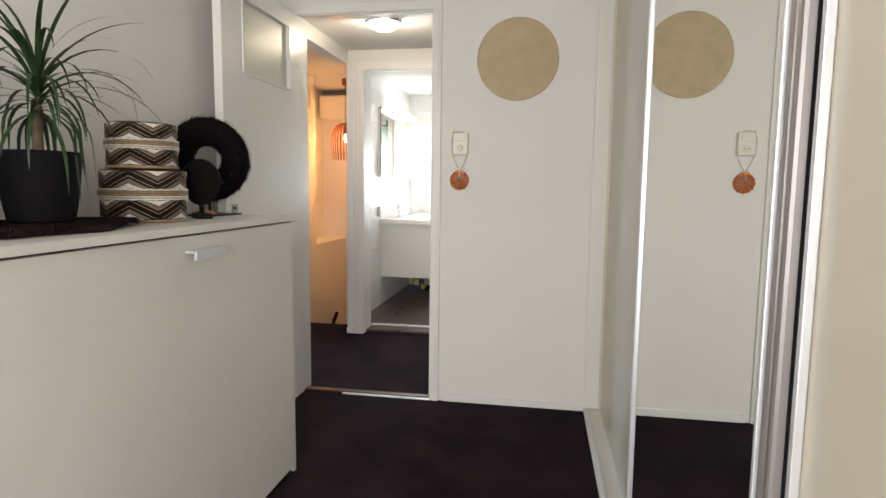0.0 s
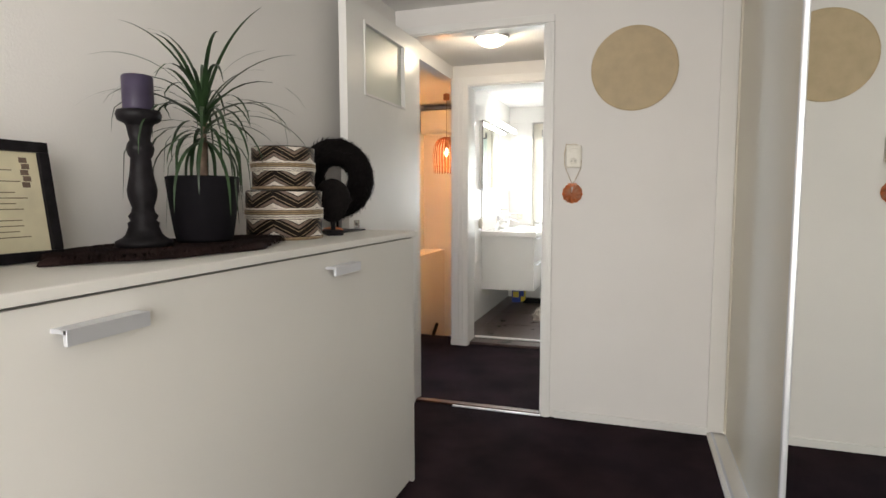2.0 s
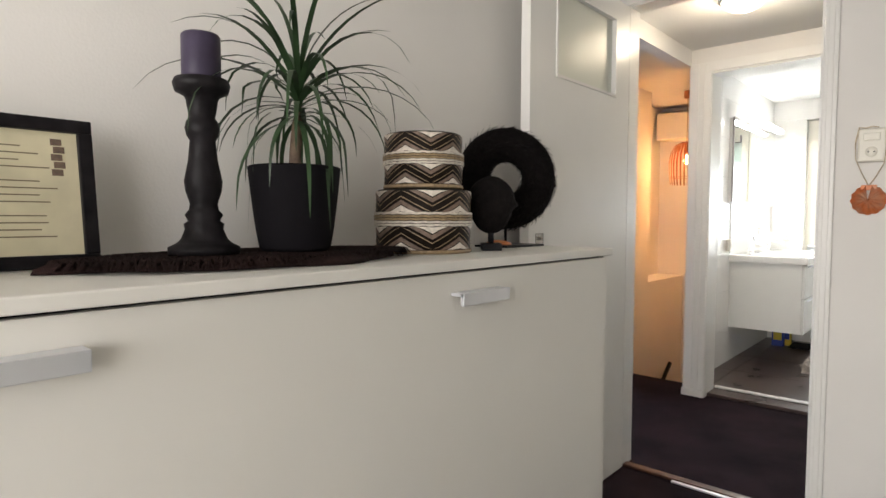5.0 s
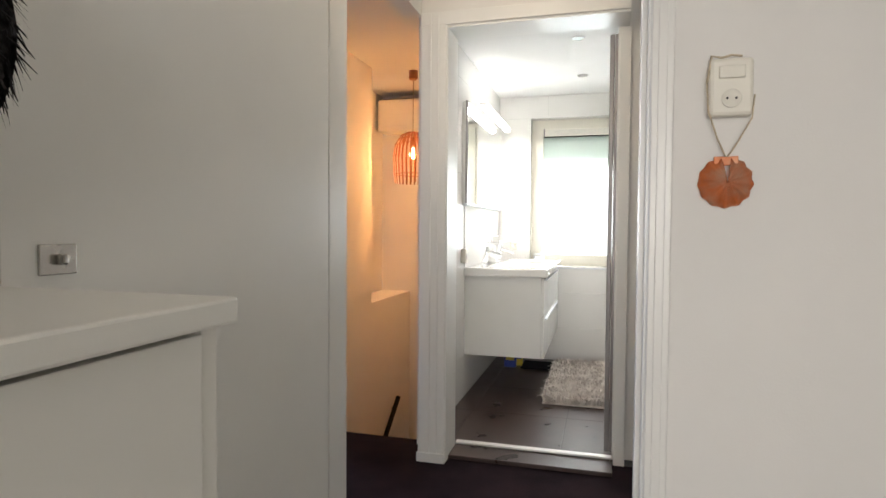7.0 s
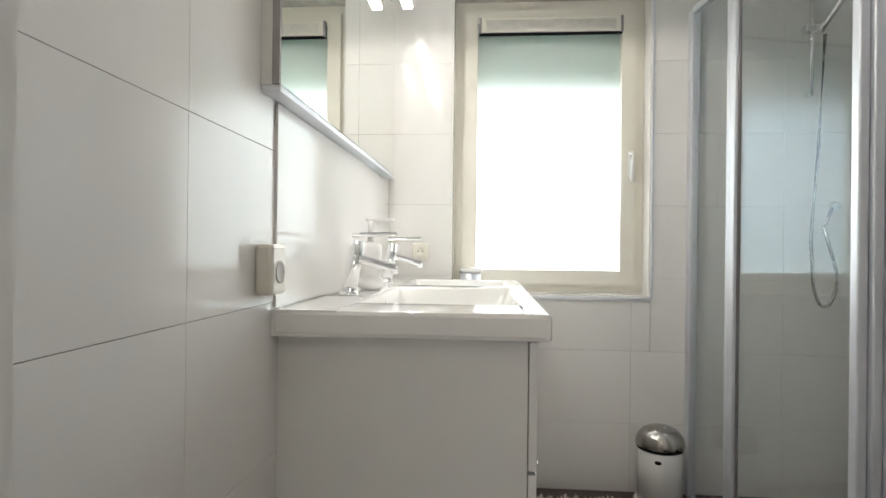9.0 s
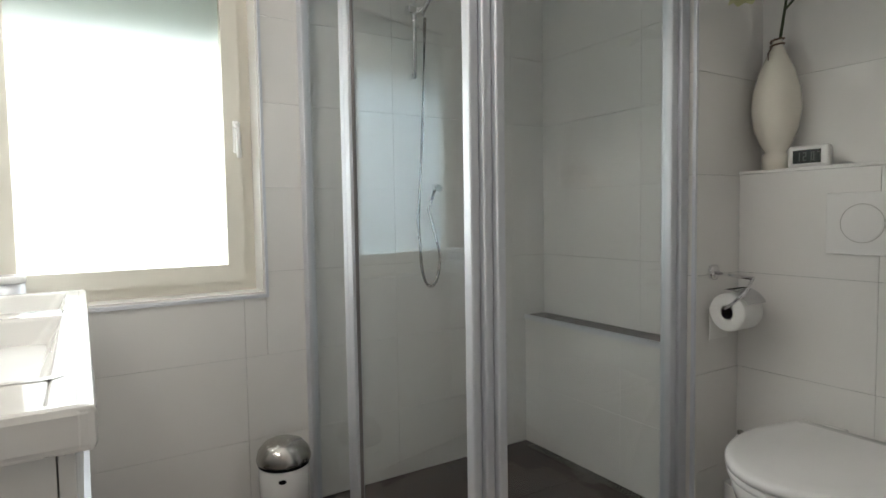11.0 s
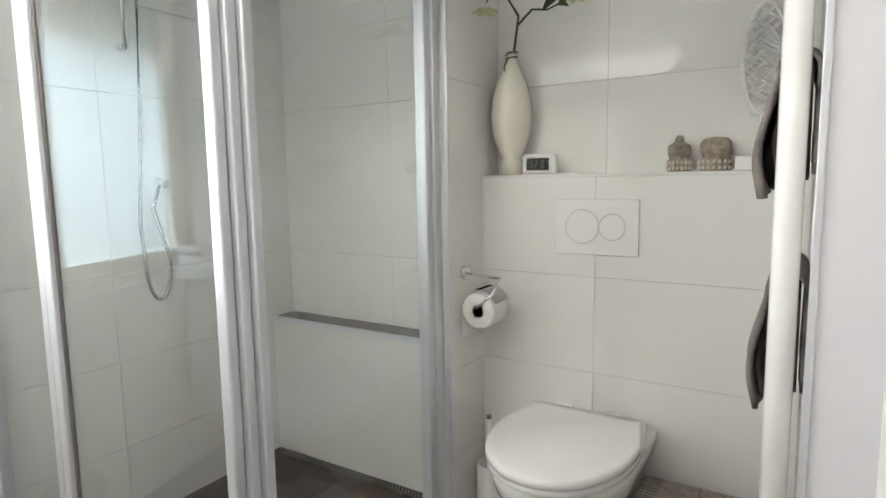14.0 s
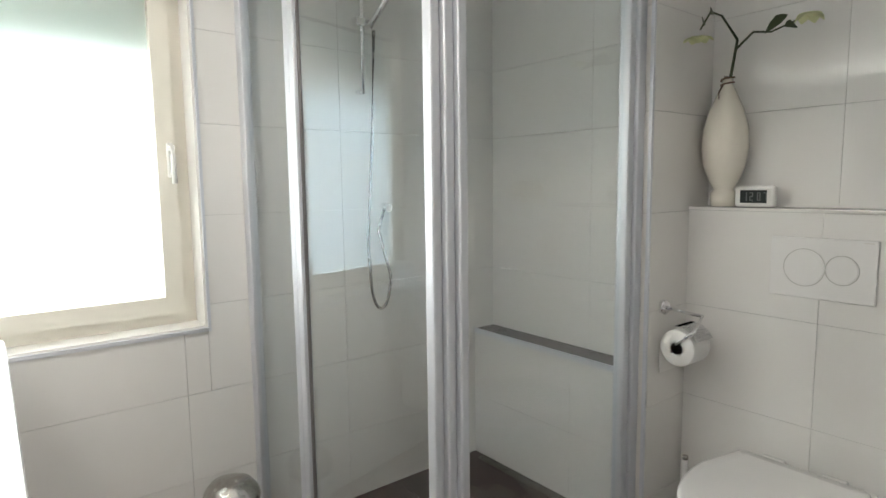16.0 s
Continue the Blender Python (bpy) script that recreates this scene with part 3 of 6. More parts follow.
wall_sh = struct("wall_shower", bm, GROUT, "white tiled shower wall with a dark shelf", "wall")
wall_stub = struct("wall_stub", B(STX, SBX, STY0, STY1, -0.1, BH), GROUT, "short tiled wall between shower and toilet", "wall")
wall_rad = struct("wall_radiator", B(0.606, 1.6, 1.74, 1.827, -0.1, BH), GROUT, "tiled wall carrying the towel radiator", "wall")
struct("wall_radiator_end", B(0.600, 0.606, 1.74, 1.829, BZ, BH), LILAC, "smooth pale painted end of the radiator wall", "wall")
struct("corner_trim", B(0.594, 0.606, 1.829, 1.840, BZ, BH, 0.002), ALU, "aluminium tile edge trim", "trim")
struct("corner_trim_2", B(STX - 0.018, STX - 0.008, STY0 - 0.008, STY0 + 0.005, BZ, BH, 0.002), ALU, "aluminium tile edge trim at the shower", "trim")
struct("ledge_top", B(BX1 - 0.010, SBX, 1.836, STY0, LZ - 0.010, LZ, 0.002), TILE, "white tiled ledge above the toilet", "ledge")
struct("shower_shelf", B(BX1 - 0.008, SBX, STY1, BY1, 0.645, 0.660), FTILE, "dark tiled shelf in the shower wall", "shelf")
struct("shelf_trim", B(BX1 - 0.014, BX1 - 0.007, STY1, BY1, 0.640, 0.664), ALU, "aluminium edge on the shower shelf", "trim")

TH = 0.008


def tiles(wall, axis, at, u0, u1, z0, z1, face, joint, wid=0.63, zoff=0.325, hi=0.3145, holes=(), material=None, name="tile"):
    """Tiles in front of a wall plane: axis 'x' or 'y', at its place, face the side they look to."""
    zs = [z0] + [zoff + hi * k for k in range(-2, 12) if z0 + 0.02 < zoff + hi * k < z1 - 0.02] + [z1]
    us = [u0] + [joint + wid * k for k in range(-12, 12) if u0 + 0.02 < joint + wid * k < u1 - 0.02] + [u1]
    g = 0.0006
    for za, zb in zip(zs, zs[1:]):
        for ua, ub in zip(us, us[1:]):
            cells = [(ua, ub, za, zb)]
            for hu0, hu1, hz0, hz1 in holes:
                nxt = []
                for a, b, c, d in cells:
                    if b <= hu0 or a >= hu1 or d <= hz0 or c >= hz1:
                        nxt.append((a, b, c, d))
                        continue
                    if a < hu0:
                        nxt.append((a, hu0, c, d))
                    if b > hu1:
                        nxt.append((hu1, b, c, d))
                    m0, m1 = max(a, hu0), min(b, hu1)
                    if c < hz0:
                        nxt.append((m0, m1, c, hz0))
                    if d > hz1:
                        nxt.append((m0, m1, hz1, d))
                cells = nxt
            for a, b, c, d in cells:
                if b - a < 0.006 or d - c < 0.006:
                    continue
                p0, p1 = sorted((at, at + face * TH))
                if axis == "x":
                    q = B(p0, p1, a + g, b - g, c + g, d - g)
                else:
                    q = B(a + g, b - g, p0, p1, c + g, d - g)
                part(name, q, material or TILE, wall)


tiles(wall_win, "y", BY1, BX0 + TH, SBX, BZ, BH, -1, 0.03, holes=((WX0, WX1, WZ0, WZ1),))
tiles(wall_van, "x", BX0, BY0, BY1 - TH, BZ, BH, 1, 2.78)
tiles(wall_wc, "x", BX1, 1.836, STY0 - TH, BZ, LZ - 0.010, -1, 2.407)
tiles(wall_wc, "x", SBX, 1.836, STY0 - TH, LZ, BH, -1, 2.41)
tiles(wall_sh, "x", BX1, STY1 + TH, BY1 - TH, BZ, 0.640, -1, 3.30)
tiles(wall_sh, "x", SBX, STY1 + TH, BY1 - TH, 0.660, BH, -1, 3.30)
tiles(wall_stub, "y", STY0, STX - TH, SBX, BZ, BH, -1, 0.9)
tiles(wall_stub, "x", STX, STY0, STY1, BZ, BH, -1, 2.2)
tiles(wall_stub, "y", STY1, STX, SBX, BZ, BH, 1, 0.9)
tiles(wall_rad, "y", 1.827, 0.606, SBX - TH, BZ, BH, 1, 0.9)
FL = bpy.data.objects["floor_bathroom"]
fx = [BX0 + TH, -0.91, -0.31, 0.29, 0.89, BX1 - TH]
fy = [1.70, 2.25, 2.85, 3.45, BY1 - TH]
for xa, xb in zip(fx, fx[1:]):
    for ya, yb in zip(fy, fy[1:]):
        part("tile", B(xa + 0.002, xb - 0.002, ya + 0.002, yb - 0.002, BZ - 0.004, BZ), FTILE, FL)

# ---- window ----
win = thing("window_1", (-0.33, 3.98, WZ0), "cream window with frosted glass and a blind box", "window", kind="structure")
GX0, GX1, GZ0, GZ1 = -0.64, -0.005, 0.975, 2.05
part("reveal_trim", B(WX0 - 0.004, WX1 + 0.01, BY1 - TH - 0.006, BY1 - TH + 0.002, WZ0 - 0.012, WZ0 + 0.002), ALU, win)
part("reveal_trim", B(WX1, WX1 + 0.010, BY1 - TH - 0.006, BY1 - TH + 0.002, WZ0, WZ1), ALU, win)
part("reveal_tile", B(WX1 - 0.008, WX1, BY1 - TH + 0.002, 4.02, WZ0, WZ1), TILE, win)
part("reveal_tile", B(WX0, WX0 + 0.008, BY1 - TH + 0.002, 4.02, WZ0, WZ1), TILE, win)
part("sill", B(WX0 + 0.008, WX1 - 0.008, BY1 - TH + 0.002, 4.02, WZ0, WZ0 + 0.010), TILE, win)


def ring(x0, x1, z0, z1, w, y0, y1, wb=None):
    bm = bmesh.new()
    wb = wb or w
    box(bm, x0, x0 + w, y0, y1, z0, z1)
    box(bm, x1 - w, x1, y0, y1, z0, z1)
    box(bm, x0 + w, x1 - w, y0, y1, z0, z0 + wb)
    box(bm, x0 + w, x1 - w, y0, y1, z1 - w, z1)
    return bm


part("outer_frame", ring(WX0 + 0.008, WX1 - 0.008, WZ0 + 0.010, WZ1, 0.045, 4.0, 4.07), PLASTIC, win)
sash = part("sash", ring(WX0 + 0.05, WX1 - 0.05, WZ0 + 0.05, WZ1 - 0.045, 0.062, 3.978, 4.04), PLASTIC, win)
part("pane", B(GX0 - 0.01, GX1 + 0.01, 4.012, 4.018, GZ0 - 0.012, GZ1 + 0.06), FROST, win, "white frosted glass pane").visible_shadow = False
hd = part("handle", B(0.028, 0.05, 3.962, 3.978, 1.40, 1.52, 0.006), TRIM, win, "white window handle")
part("lever", tube(bmesh.new(), [(0.039, 3.962, 1.50), (0.039, 3.935, 1.505), (0.039, 3.93, 1.47), (0.041, 3.934, 1.38)], 0.009, 8), TRIM, hd)
bb = part("blind_box", B(GX0 + 0.0, GX1 - 0.0, 3.955, 3.985, 2.055, 2.12, 0.003), PLASTIC, win, "cream slotted ventilation and blind box")
for k in range(9):
    part("slot", B(GX0 + 0.03, GX1 - 0.03, 3.953, 3.956, 2.068 + k * 0.005, 2.070 + k * 0.005), GROUT, bb)
part("seal", B(GX0, GX1, 3.957, 3.98, 2.048, 2.054), BLACKP, bb)
for ex in (GX0 - 0.004, GX1 - 0.008):
    part("end_cap", B(ex, ex + 0.012, 3.950, 3.986, 2.05, 2.124, 0.002), GREYALU, bb)
aw = thing("awning", (-0.33, 4.4, 2.0), "teal canvas awning outside the frosted window", "awning")
part("canvas", B(-1.2, 0.5, 4.10, 4.13, 1.78, 2.6), mat("canvas", (0.30, 0.48, 0.45), 0.9), aw)

# ---- shower ----
SY = 2.865
sc = thing("shower_enclosure", (0.7, 3.4, BZ), "glass shower enclosure with aluminium profiles", "shower")
ST = 2.10


def post(x0, x1, y0, y1, material=ALU, nm="profile"):
    bm = B(x0, x1, y0, y1, BZ + 0.001, ST, 0.005)
    return part(nm, bm, material, sc)


def pane(x0, y0, x1, y1, nm="glass_panel"):
    d = Vector((x1 - x0, y1 - y0, 0))
    n = Vector((-d.y, d.x, 0)).normalized() * 0.003
    bm = bmesh.new()
    vs = []
    for s in (-1, 1):
        for px, py, pz in ((x0, y0, BZ + 0.02), (x1, y1, BZ + 0.02), (x1, y1, ST - 0.02), (x0, y0, ST - 0.02)):
            vs.append(bm.verts.new((px + s * n.x, py + s * n.y, pz)))
    for f in ((0, 1, 2, 3), (7, 6, 5, 4), (0, 4, 5, 1), (1, 5, 6, 2), (2, 6, 7, 3), (3, 7, 4, 0)):
        bm.faces.new([vs[i] for i in f])
    ob = part(nm, bm, CLEAR, sc, "clear glass panel")
    ob.visible_shadow = False
    return ob


AX0, AX1, PXC = 0.272, 0.308, 0.385
post(AX0 - 0.015, AX0 + 0.02, 3.842, BY1 - TH)
pane(AX0, 3.845, AX1, 3.57)
post(AX1 - 0.016, AX1 + 0.014, 3.532, 3.568)
post(AX1 - 0.018, AX1 + 0.010, 3.490, 3.529)
post(AX1 - 0.006, AX1 + 0.004, 3.485, 3.4895, GREYALU, "seal")
pane(AX1, 3.500, PXC, SY + 0.04, "glass_door")
for o in (0.0, 0.028, 0.056):
    post(PXC - 0.032 + o, PXC - 0.005 + o, SY + 0.02 - 0.6 * o, SY + 0.055 - 0.6 * o)
pane(PXC + 0.045, SY, 1.08, SY, "glass_door")
post(1.075, 1.105, SY - 0.02, SY + 0.02)
post(1.106, STX - TH - 0.001, SY - 0.03, SY + 0.022)
part("floor_rail", xform(B(-0.012, 0.012, 0.0, 1.0, BZ + 0.001, BZ + 0.016, 0.003), Matrix.Translation((PXC, SY, 0)) @ Matrix.Rotation(math.atan2(PXC - AX0, 1.0), 4, "Z")), ALU, sc)
part("floor_rail", B(PXC, 1.12, SY - 0.012, SY + 0.012, BZ + 0.001, BZ + 0.016, 0.003), ALU, sc)
part("top_rail", xform(B(-0.012, 0.012, 0.0, 1.0, ST - 0.02, ST + 0.01, 0.003), Matrix.Translation((PXC, SY, 0)) @ Matrix.Rotation(math.atan2(PXC - AX0, 1.0), 4, "Z")), ALU, sc)
part("top_rail", B(PXC, 1.12, SY - 0.012, SY + 0.012, ST - 0.02, ST + 0.01, 0.003), ALU, sc)

sr = thing("shower_set", (0.695, 3.86, 1.0), "chrome shower rail with hand shower and hose", "hand shower")
part("rail", tube(bmesh.new(), [(0.695, 3.83, 1.70), (0.695, 3.83, 2.25)], 0.010, 12), CHROME, sr)
for z in (1.71, 2.24):
    part("bracket", tube(bmesh.new(), [(0.695, 3.83, z), (0.695, 3.872, z)], 0.012, 12), CHROME, sr)
part("slider", B(0.655, 0.735, 3.80, 3.845, 1.955, 1.99, 0.008), CHROME, sr)
hs = part("hand_shower", tube(bmesh.new(), [(0.705, 3.79, 1.95), (0.755, 3.74, 2.05), (0.805, 3.68, 2.17)], 0.013, 12), CHROME, sr)
part("spray_head", xform(lathe(bmesh.new(), [(0.045, 0), (0.05, 0.012), (0.02, 0.03)], (0, 0, 0), 24), Matrix.Translation((0.750, 3.665, 2.19)) @ Matrix.Rotation(radians(-50), 4, "Y")), CHROME, hs)
hp = []
for k in range(25):
    u = k / 24
    a = math.pi * u
    hp.append((0.750 - 0.048 * math.cos(a), 3.82, 0.96 - 0.14 * math.sin(a)))
part("hose", tube(bmesh.new(), [(0.725, 3.79, 1.94), (0.710, 3.80, 1.5), (0.693, 3.82, 1.1)] + hp[1:] + [(0.750, 3.83, 1.15), (0.805, 3.86, 1.25)], 0.007, 8), BRUSHED, sr)
part("wall_outlet", tube(bmesh.new(), [(0.805, 3.83, 1.24), (0.805, 3.872, 1.25)], 0.016, 12), CHROME, sr)
nudge(sr, 0.05, 0.018, 0.03)
dg = thing("shower_drain", (1.27, 3.5, BZ), "stainless slotted drain channel along the wall", "drain")
part("channel", B(1.245, 1.292, 3.10, 3.87, BZ + 0.0005, BZ + 0.006, 0.001), BRUSHED, dg)
bm = bmesh.new()
for k in range(46):
    for r in range(3):
        y = 3.112 + k * 0.0163 + (0.008 if r % 2 else 0)
        box(bm, 1.249 + r * 0.014, 1.257 + r * 0.014, y, y + 0.011, BZ + 0.006, BZ + 0.0066)
part("slots", bm, BLACKP, dg)

nudge(dg, 0.074, -0.05)

# ---- washbasin ----
VX, VY0, VY1 = -0.487, 2.53, 3.80
van = thing("vanity_unit", (-0.75, 3.1, 0.33), "white wall-hung vanity unit with two drawers", "vanity")
part("body", B(BX0 + TH, VX - 0.02, VY0, VY1, 0.33, 0.885), VANITY, van)
for z0, z1 in ((0.33, 0.605), (0.612, 0.878)):
    dr = part("drawer_front", B(VX - 0.018, VX, VY0 - 0.002, VY1 + 0.002, z0, z1, 0.002), VANITY, van)
    part("finger_pull", B(VX, VX + 0.012, VY0 + 0.10, VY1 - 0.10, z1 - 0.022, z1 - 0.012), ALU, dr)
bas = thing("washbasin", (-0.75, 3.1, 0.89), "white double ceramic washbasin top", "washbasin")
bm = bmesh.new()
TZ = 0.940
bx0, bx1, by0, by1 = BX0 + TH, -0.462, 2.49, 3.84
ox0, ox1 = -0.90, -0.515


def rrect(x0, x1, y0, y1, r, z, n=5):
    pts = []
    for cx, cy, a0 in ((x1 - r, y1 - r, 0), (x0 + r, y1 - r, 90), (x0 + r, y0 + r, 180), (x1 - r, y0 + r, 270)):
        for k in range(n + 1):
            a = radians(a0 + 90 * k / n)
            pts.append((cx + r * math.cos(a), cy + r * math.sin(a), z))
    return pts


def loop_skin(bm, loops, cap0=True, cap1=True):
    rings = [[bm.verts.new(p) for p in lp] for lp in loops]
    n = len(rings[0])
    for a, b in zip(rings, rings[1:]):
        for i in range(n):
            bm.faces.new((a[i], a[(i + 1) % n], b[(i + 1) % n], b[i])).smooth = True
    if cap0:
        bm.faces.new(rings[0][::-1])
    if cap1:
        bm.faces.new(rings[-1])
    return rings


# slab with two sunk bowls
half = 3.365
box(bm, bx0, ox0, by0, by1, TZ - 0.055, TZ)
box(bm, ox1, bx1 - 0.004, by0, by1, TZ - 0.055, TZ, 0.004)
box(bm, bx1 - 0.03, bx1, by0 - 0.001, by1, TZ - 0.056, TZ + 0.0006, 0.010)
box(bm, ox0, ox1, by0, 2.665, TZ - 0.055, TZ, 0.004)
box(bm, ox0, ox1, 3.28, 3.39, TZ - 0.055, TZ, 0.004)
box(bm, ox0, ox1, 3.80, by1, TZ - 0.055, TZ, 0.004)
box(bm, bx0, bx1 - 0.01, by0 - 0.002, by0 + 0.03, TZ - 0.055, TZ + 0.001, 0.010)
part("top", bm, CERAMIC, bas)
for y0, y1 in ((2.665, 3.28), (3.39, 3.80)):
    bm = bmesh.new()
    loop_skin(bm, [rrect(ox0 - 0.018, ox1 + 0.018, y0 - 0.018, y1 + 0.018, 0.02, TZ + 0.0011), rrect(ox0 - 0.003, ox1 + 0.003, y0 - 0.003, y1 + 0.003, 0.012, TZ + 0.0013), rrect(ox0 + 0.004, ox1 - 0.004, y0 + 0.004, y1 - 0.004, 0.02, TZ - 0.008), rrect(ox0 + 0.012, ox1 - 0.02, y0 + 0.02, y1 - 0.02, 0.03, TZ - 0.045), rrect(ox0 + 0.04, ox1 - 0.05, y0 + 0.05, y1 - 0.05, 0.05, TZ - 0.085)], False, True)
    bm.normal_update()
    for f in bm.faces:
        f.smooth = abs(f.normal.z) < 0.95
    bowl = part("bowl", bm, CERAMIC, bas)
    yc = y0 + 0.30 if y0 < 3 else 3.60
    part("overflow", xform(lathe(bmesh.new(), [(0.012, 0), (0.012, 0.003), (0.007, 0.004)], (0, 0, 0), 20), Matrix.Translation((ox0 + 0.014, yc, TZ - 0.028)) @ Matrix.Rotation(radians(90), 4, "Y")), CHROME, bowl)
    part("drain", lathe(bmesh.new(), [(0.03, 0), (0.03, 0.004), (0.02, 0.006)], (-0.72, yc, TZ - 0.084), 24), CHROME, bowl)


def tap(y, label):
    t = thing("basin_tap", (-0.94, y, TZ), label, "tap", "taps on the washbasin")
    x = -0.975
    part("base_ring", lathe(bmesh.new(), [(0.026, 0), (0.026, 0.006), (0.022, 0.01)], (x, y, TZ + 0.001), 24), CHROME, t)
    bm = bmesh.new()
    tube(bm, [(x, y, TZ + 0.008), (x + 0.014, y, TZ + 0.085), (x + 0.026, y, TZ + 0.150)], 0.021, 20, 0.019)
    part("body", bm, CHROME, t)
    bm = B(0, 0.125, -0.014, 0.014, -0.012, 0.010, 0.008)
    xform(bm, Matrix.Translation((x + 0.018, y, TZ + 0.105)) @ Matrix.Rotation(radians(14), 4, "Y"))
    part("spout", bm, CHROME, t)
    bm = B(-0.022, 0.105, -0.016, 0.016, -0.004, 0.008, 0.004)
    xform(bm, Matrix.Translation((x + 0.029, y, TZ + 0.164)) @ Matrix.Rotation(radians(-2), 4, "Y"))
    part("lever", bm, CHROME, t)
    part("aerator", lathe(bmesh.new(), [(0.010, 0), (0.011, 0.016)], (x + 0.128, y, TZ + 0.060), 16), CHROME, t)


tap(2.90, "chrome single-lever tap on the washbasin")
tap(3.50, "chrome single-lever tap on the washbasin")
sp = thing("soap_dispenser", (-0.96, 3.12, TZ), "cream stacked soap dispenser with a pump", "soap dispenser")
part("bottle", lathe(bmesh.new(), [(0.030, 0), (0.043, 0.012), (0.043, 0.03), (0.032, 0.042), (0.042, 0.055), (0.042, 0.085), (0.034, 0.098), (0.038, 0.11), (0.034, 0.14), (0.012, 0.15)], (-0.96, 3.12, TZ + 0.0015), 28), SEATW, sp)
part("pump", tube(bmesh.new(), [(-0.96, 3.12, TZ + 0.15), (-0.96, 3.12, TZ + 0.215)], 0.010, 12), SEATW, sp)
part("nozzle", B(-0.975, -0.885, 3.112, 3.128, TZ + 0.213, TZ + 0.224, 0.003), SEATW, sp)
mc = thing("mirror_cabinet", (-0.93, 3.1, 1.38), "mirrored bathroom cabinet over the washbasin", "cabinet")
part("carcass", B(BX0 + TH, -1.012, 2.42, 3.79, 1.385, 2.07), VANITY, mc)
part("bottom_edge", B(BX0 + TH, -0.997, 2.42, 3.79, 1.372, 1.385, 0.002), ALU, mc)
for a, b in ((2.42, 3.104), (3.106, 3.79)):
    part("mirror_door", B(-1.011, -0.999, a, b, 1.388, 2.075), MIRROR, mc, "mirrored cabinet door")
part("side_profile", B(-1.012, -0.997, 2.412, 2.42, 1.385, 2.075), GREYALU, mc)
ll = thing("mirror_light", (-0.85, 3.16, 2.08), "slim lit light bar over the mirror", "light bar")
part("arm", B(-1.03, -0.93, 3.0, 3.06, 2.076, 2.09), ALU, ll)
part("housing", B(-0.96, -0.91, 2.60, 3.72, 2.075, 2.10, 0.004), TRIM, ll)
part("tube", B(-0.955, -0.915, 2.61, 3.71, 2.066, 2.0745, 0.003), TUBE, ll, "glowing white light tube")
part("upper_tube", B(-0.955, -0.915, 2.61, 3.71, 2.1005, 2.108, 0.003), TUBE, ll, "glowing white light tube")
gp = thing("splashback_glass", (-0.985, 3.2, 0.95), "pale glossy splashback panel under the mirror", "splashback")
part("panel", B(BX0 + TH, BX0 + TH + 0.006, 2.50, 3.77, TZ + 0.004, 1.37, 0.001), TILE, gp)
bs = thing("basin_socket", (-0.98, 2.43, 0.98), "white wall socket beside the washbasin", "wall socket")
part("housing", B(BX0 + TH, BX0 + TH + 0.035, 2.40, 2.48, 0.975, 1.075, 0.008), PLASTIC, bs)
part("dish", xform(lathe(bmesh.new(), [(0.022, 0), (0.022, 0.003), (0.018, 0.001), (0.001, 0.0005)], (0, 0, 0), 24), Matrix.Translation((BX0 + TH + 0.035, 2.44, 1.02)) @ Matrix.Rotation(radians(90), 4, "Y")), GROUT, bs)
socket_plate("window_socket", (-0.89, BY1 - TH - 0.001, 1.06), "white double socket on the tiles beside the window", 0.075, 0.075, False)
tin = thing("sill_jar", (-0.67, 3.94, WZ0 + 0.01), "small grey jar with a white lid", "jar")
part("jar", lathe(bmesh.new(), [(0.045, 0), (0.047, 0.01), (0.047, 0.085)], (-0.67, 3.93, WZ0 + 0.0105), 28), ALU, tin)
part("lid", lathe(bmesh.new(), [(0.049, 0), (0.049, 0.02), (0.045, 0.024)], (-0.67, 3.93, WZ0 + 0.0965), 28), SEATW, tin)
for x, y, m, lab, w in ((-0.86, 3.52, BLUEBOX, "blue detergent box under the vanity", 0.05), (-0.80, 3.60, YELLOW, "yellow cleaning box under the vanity", 0.035)):
    bx = thing("cleaning_box", (x, y, BZ), lab, "box")
    part("carton", B(x - w, x + w, y - 0.03, y + 0.03, BZ, BZ + 0.20, 0.004), m, bx)
    part("label", B(x - w * 0.7, x + w * 0.7, y - 0.0325, y - 0.0302, BZ + 0.06, BZ + 0.13), YELLOW if m is BLUEBOX else BLUEBOX, bx)
sca = thing("bathroom_scale", (-0.62, 3.55, BZ), "flat dark glass bathroom scale on the floor", "scale")
part("plate", B(-0.76, -0.48, 3.42, 3.70, BZ + 0.012, BZ + 0.022, 0.003), BLACKP, sca)
for dx in (-0.72, -0.52):
    for dy in (3.46, 3.66):
        part("foot", lathe(bmesh.new(), [(0.012, 0), (0.012, 0.012)], (dx, dy, BZ + 0.0005), 12), BLACKP, sca)

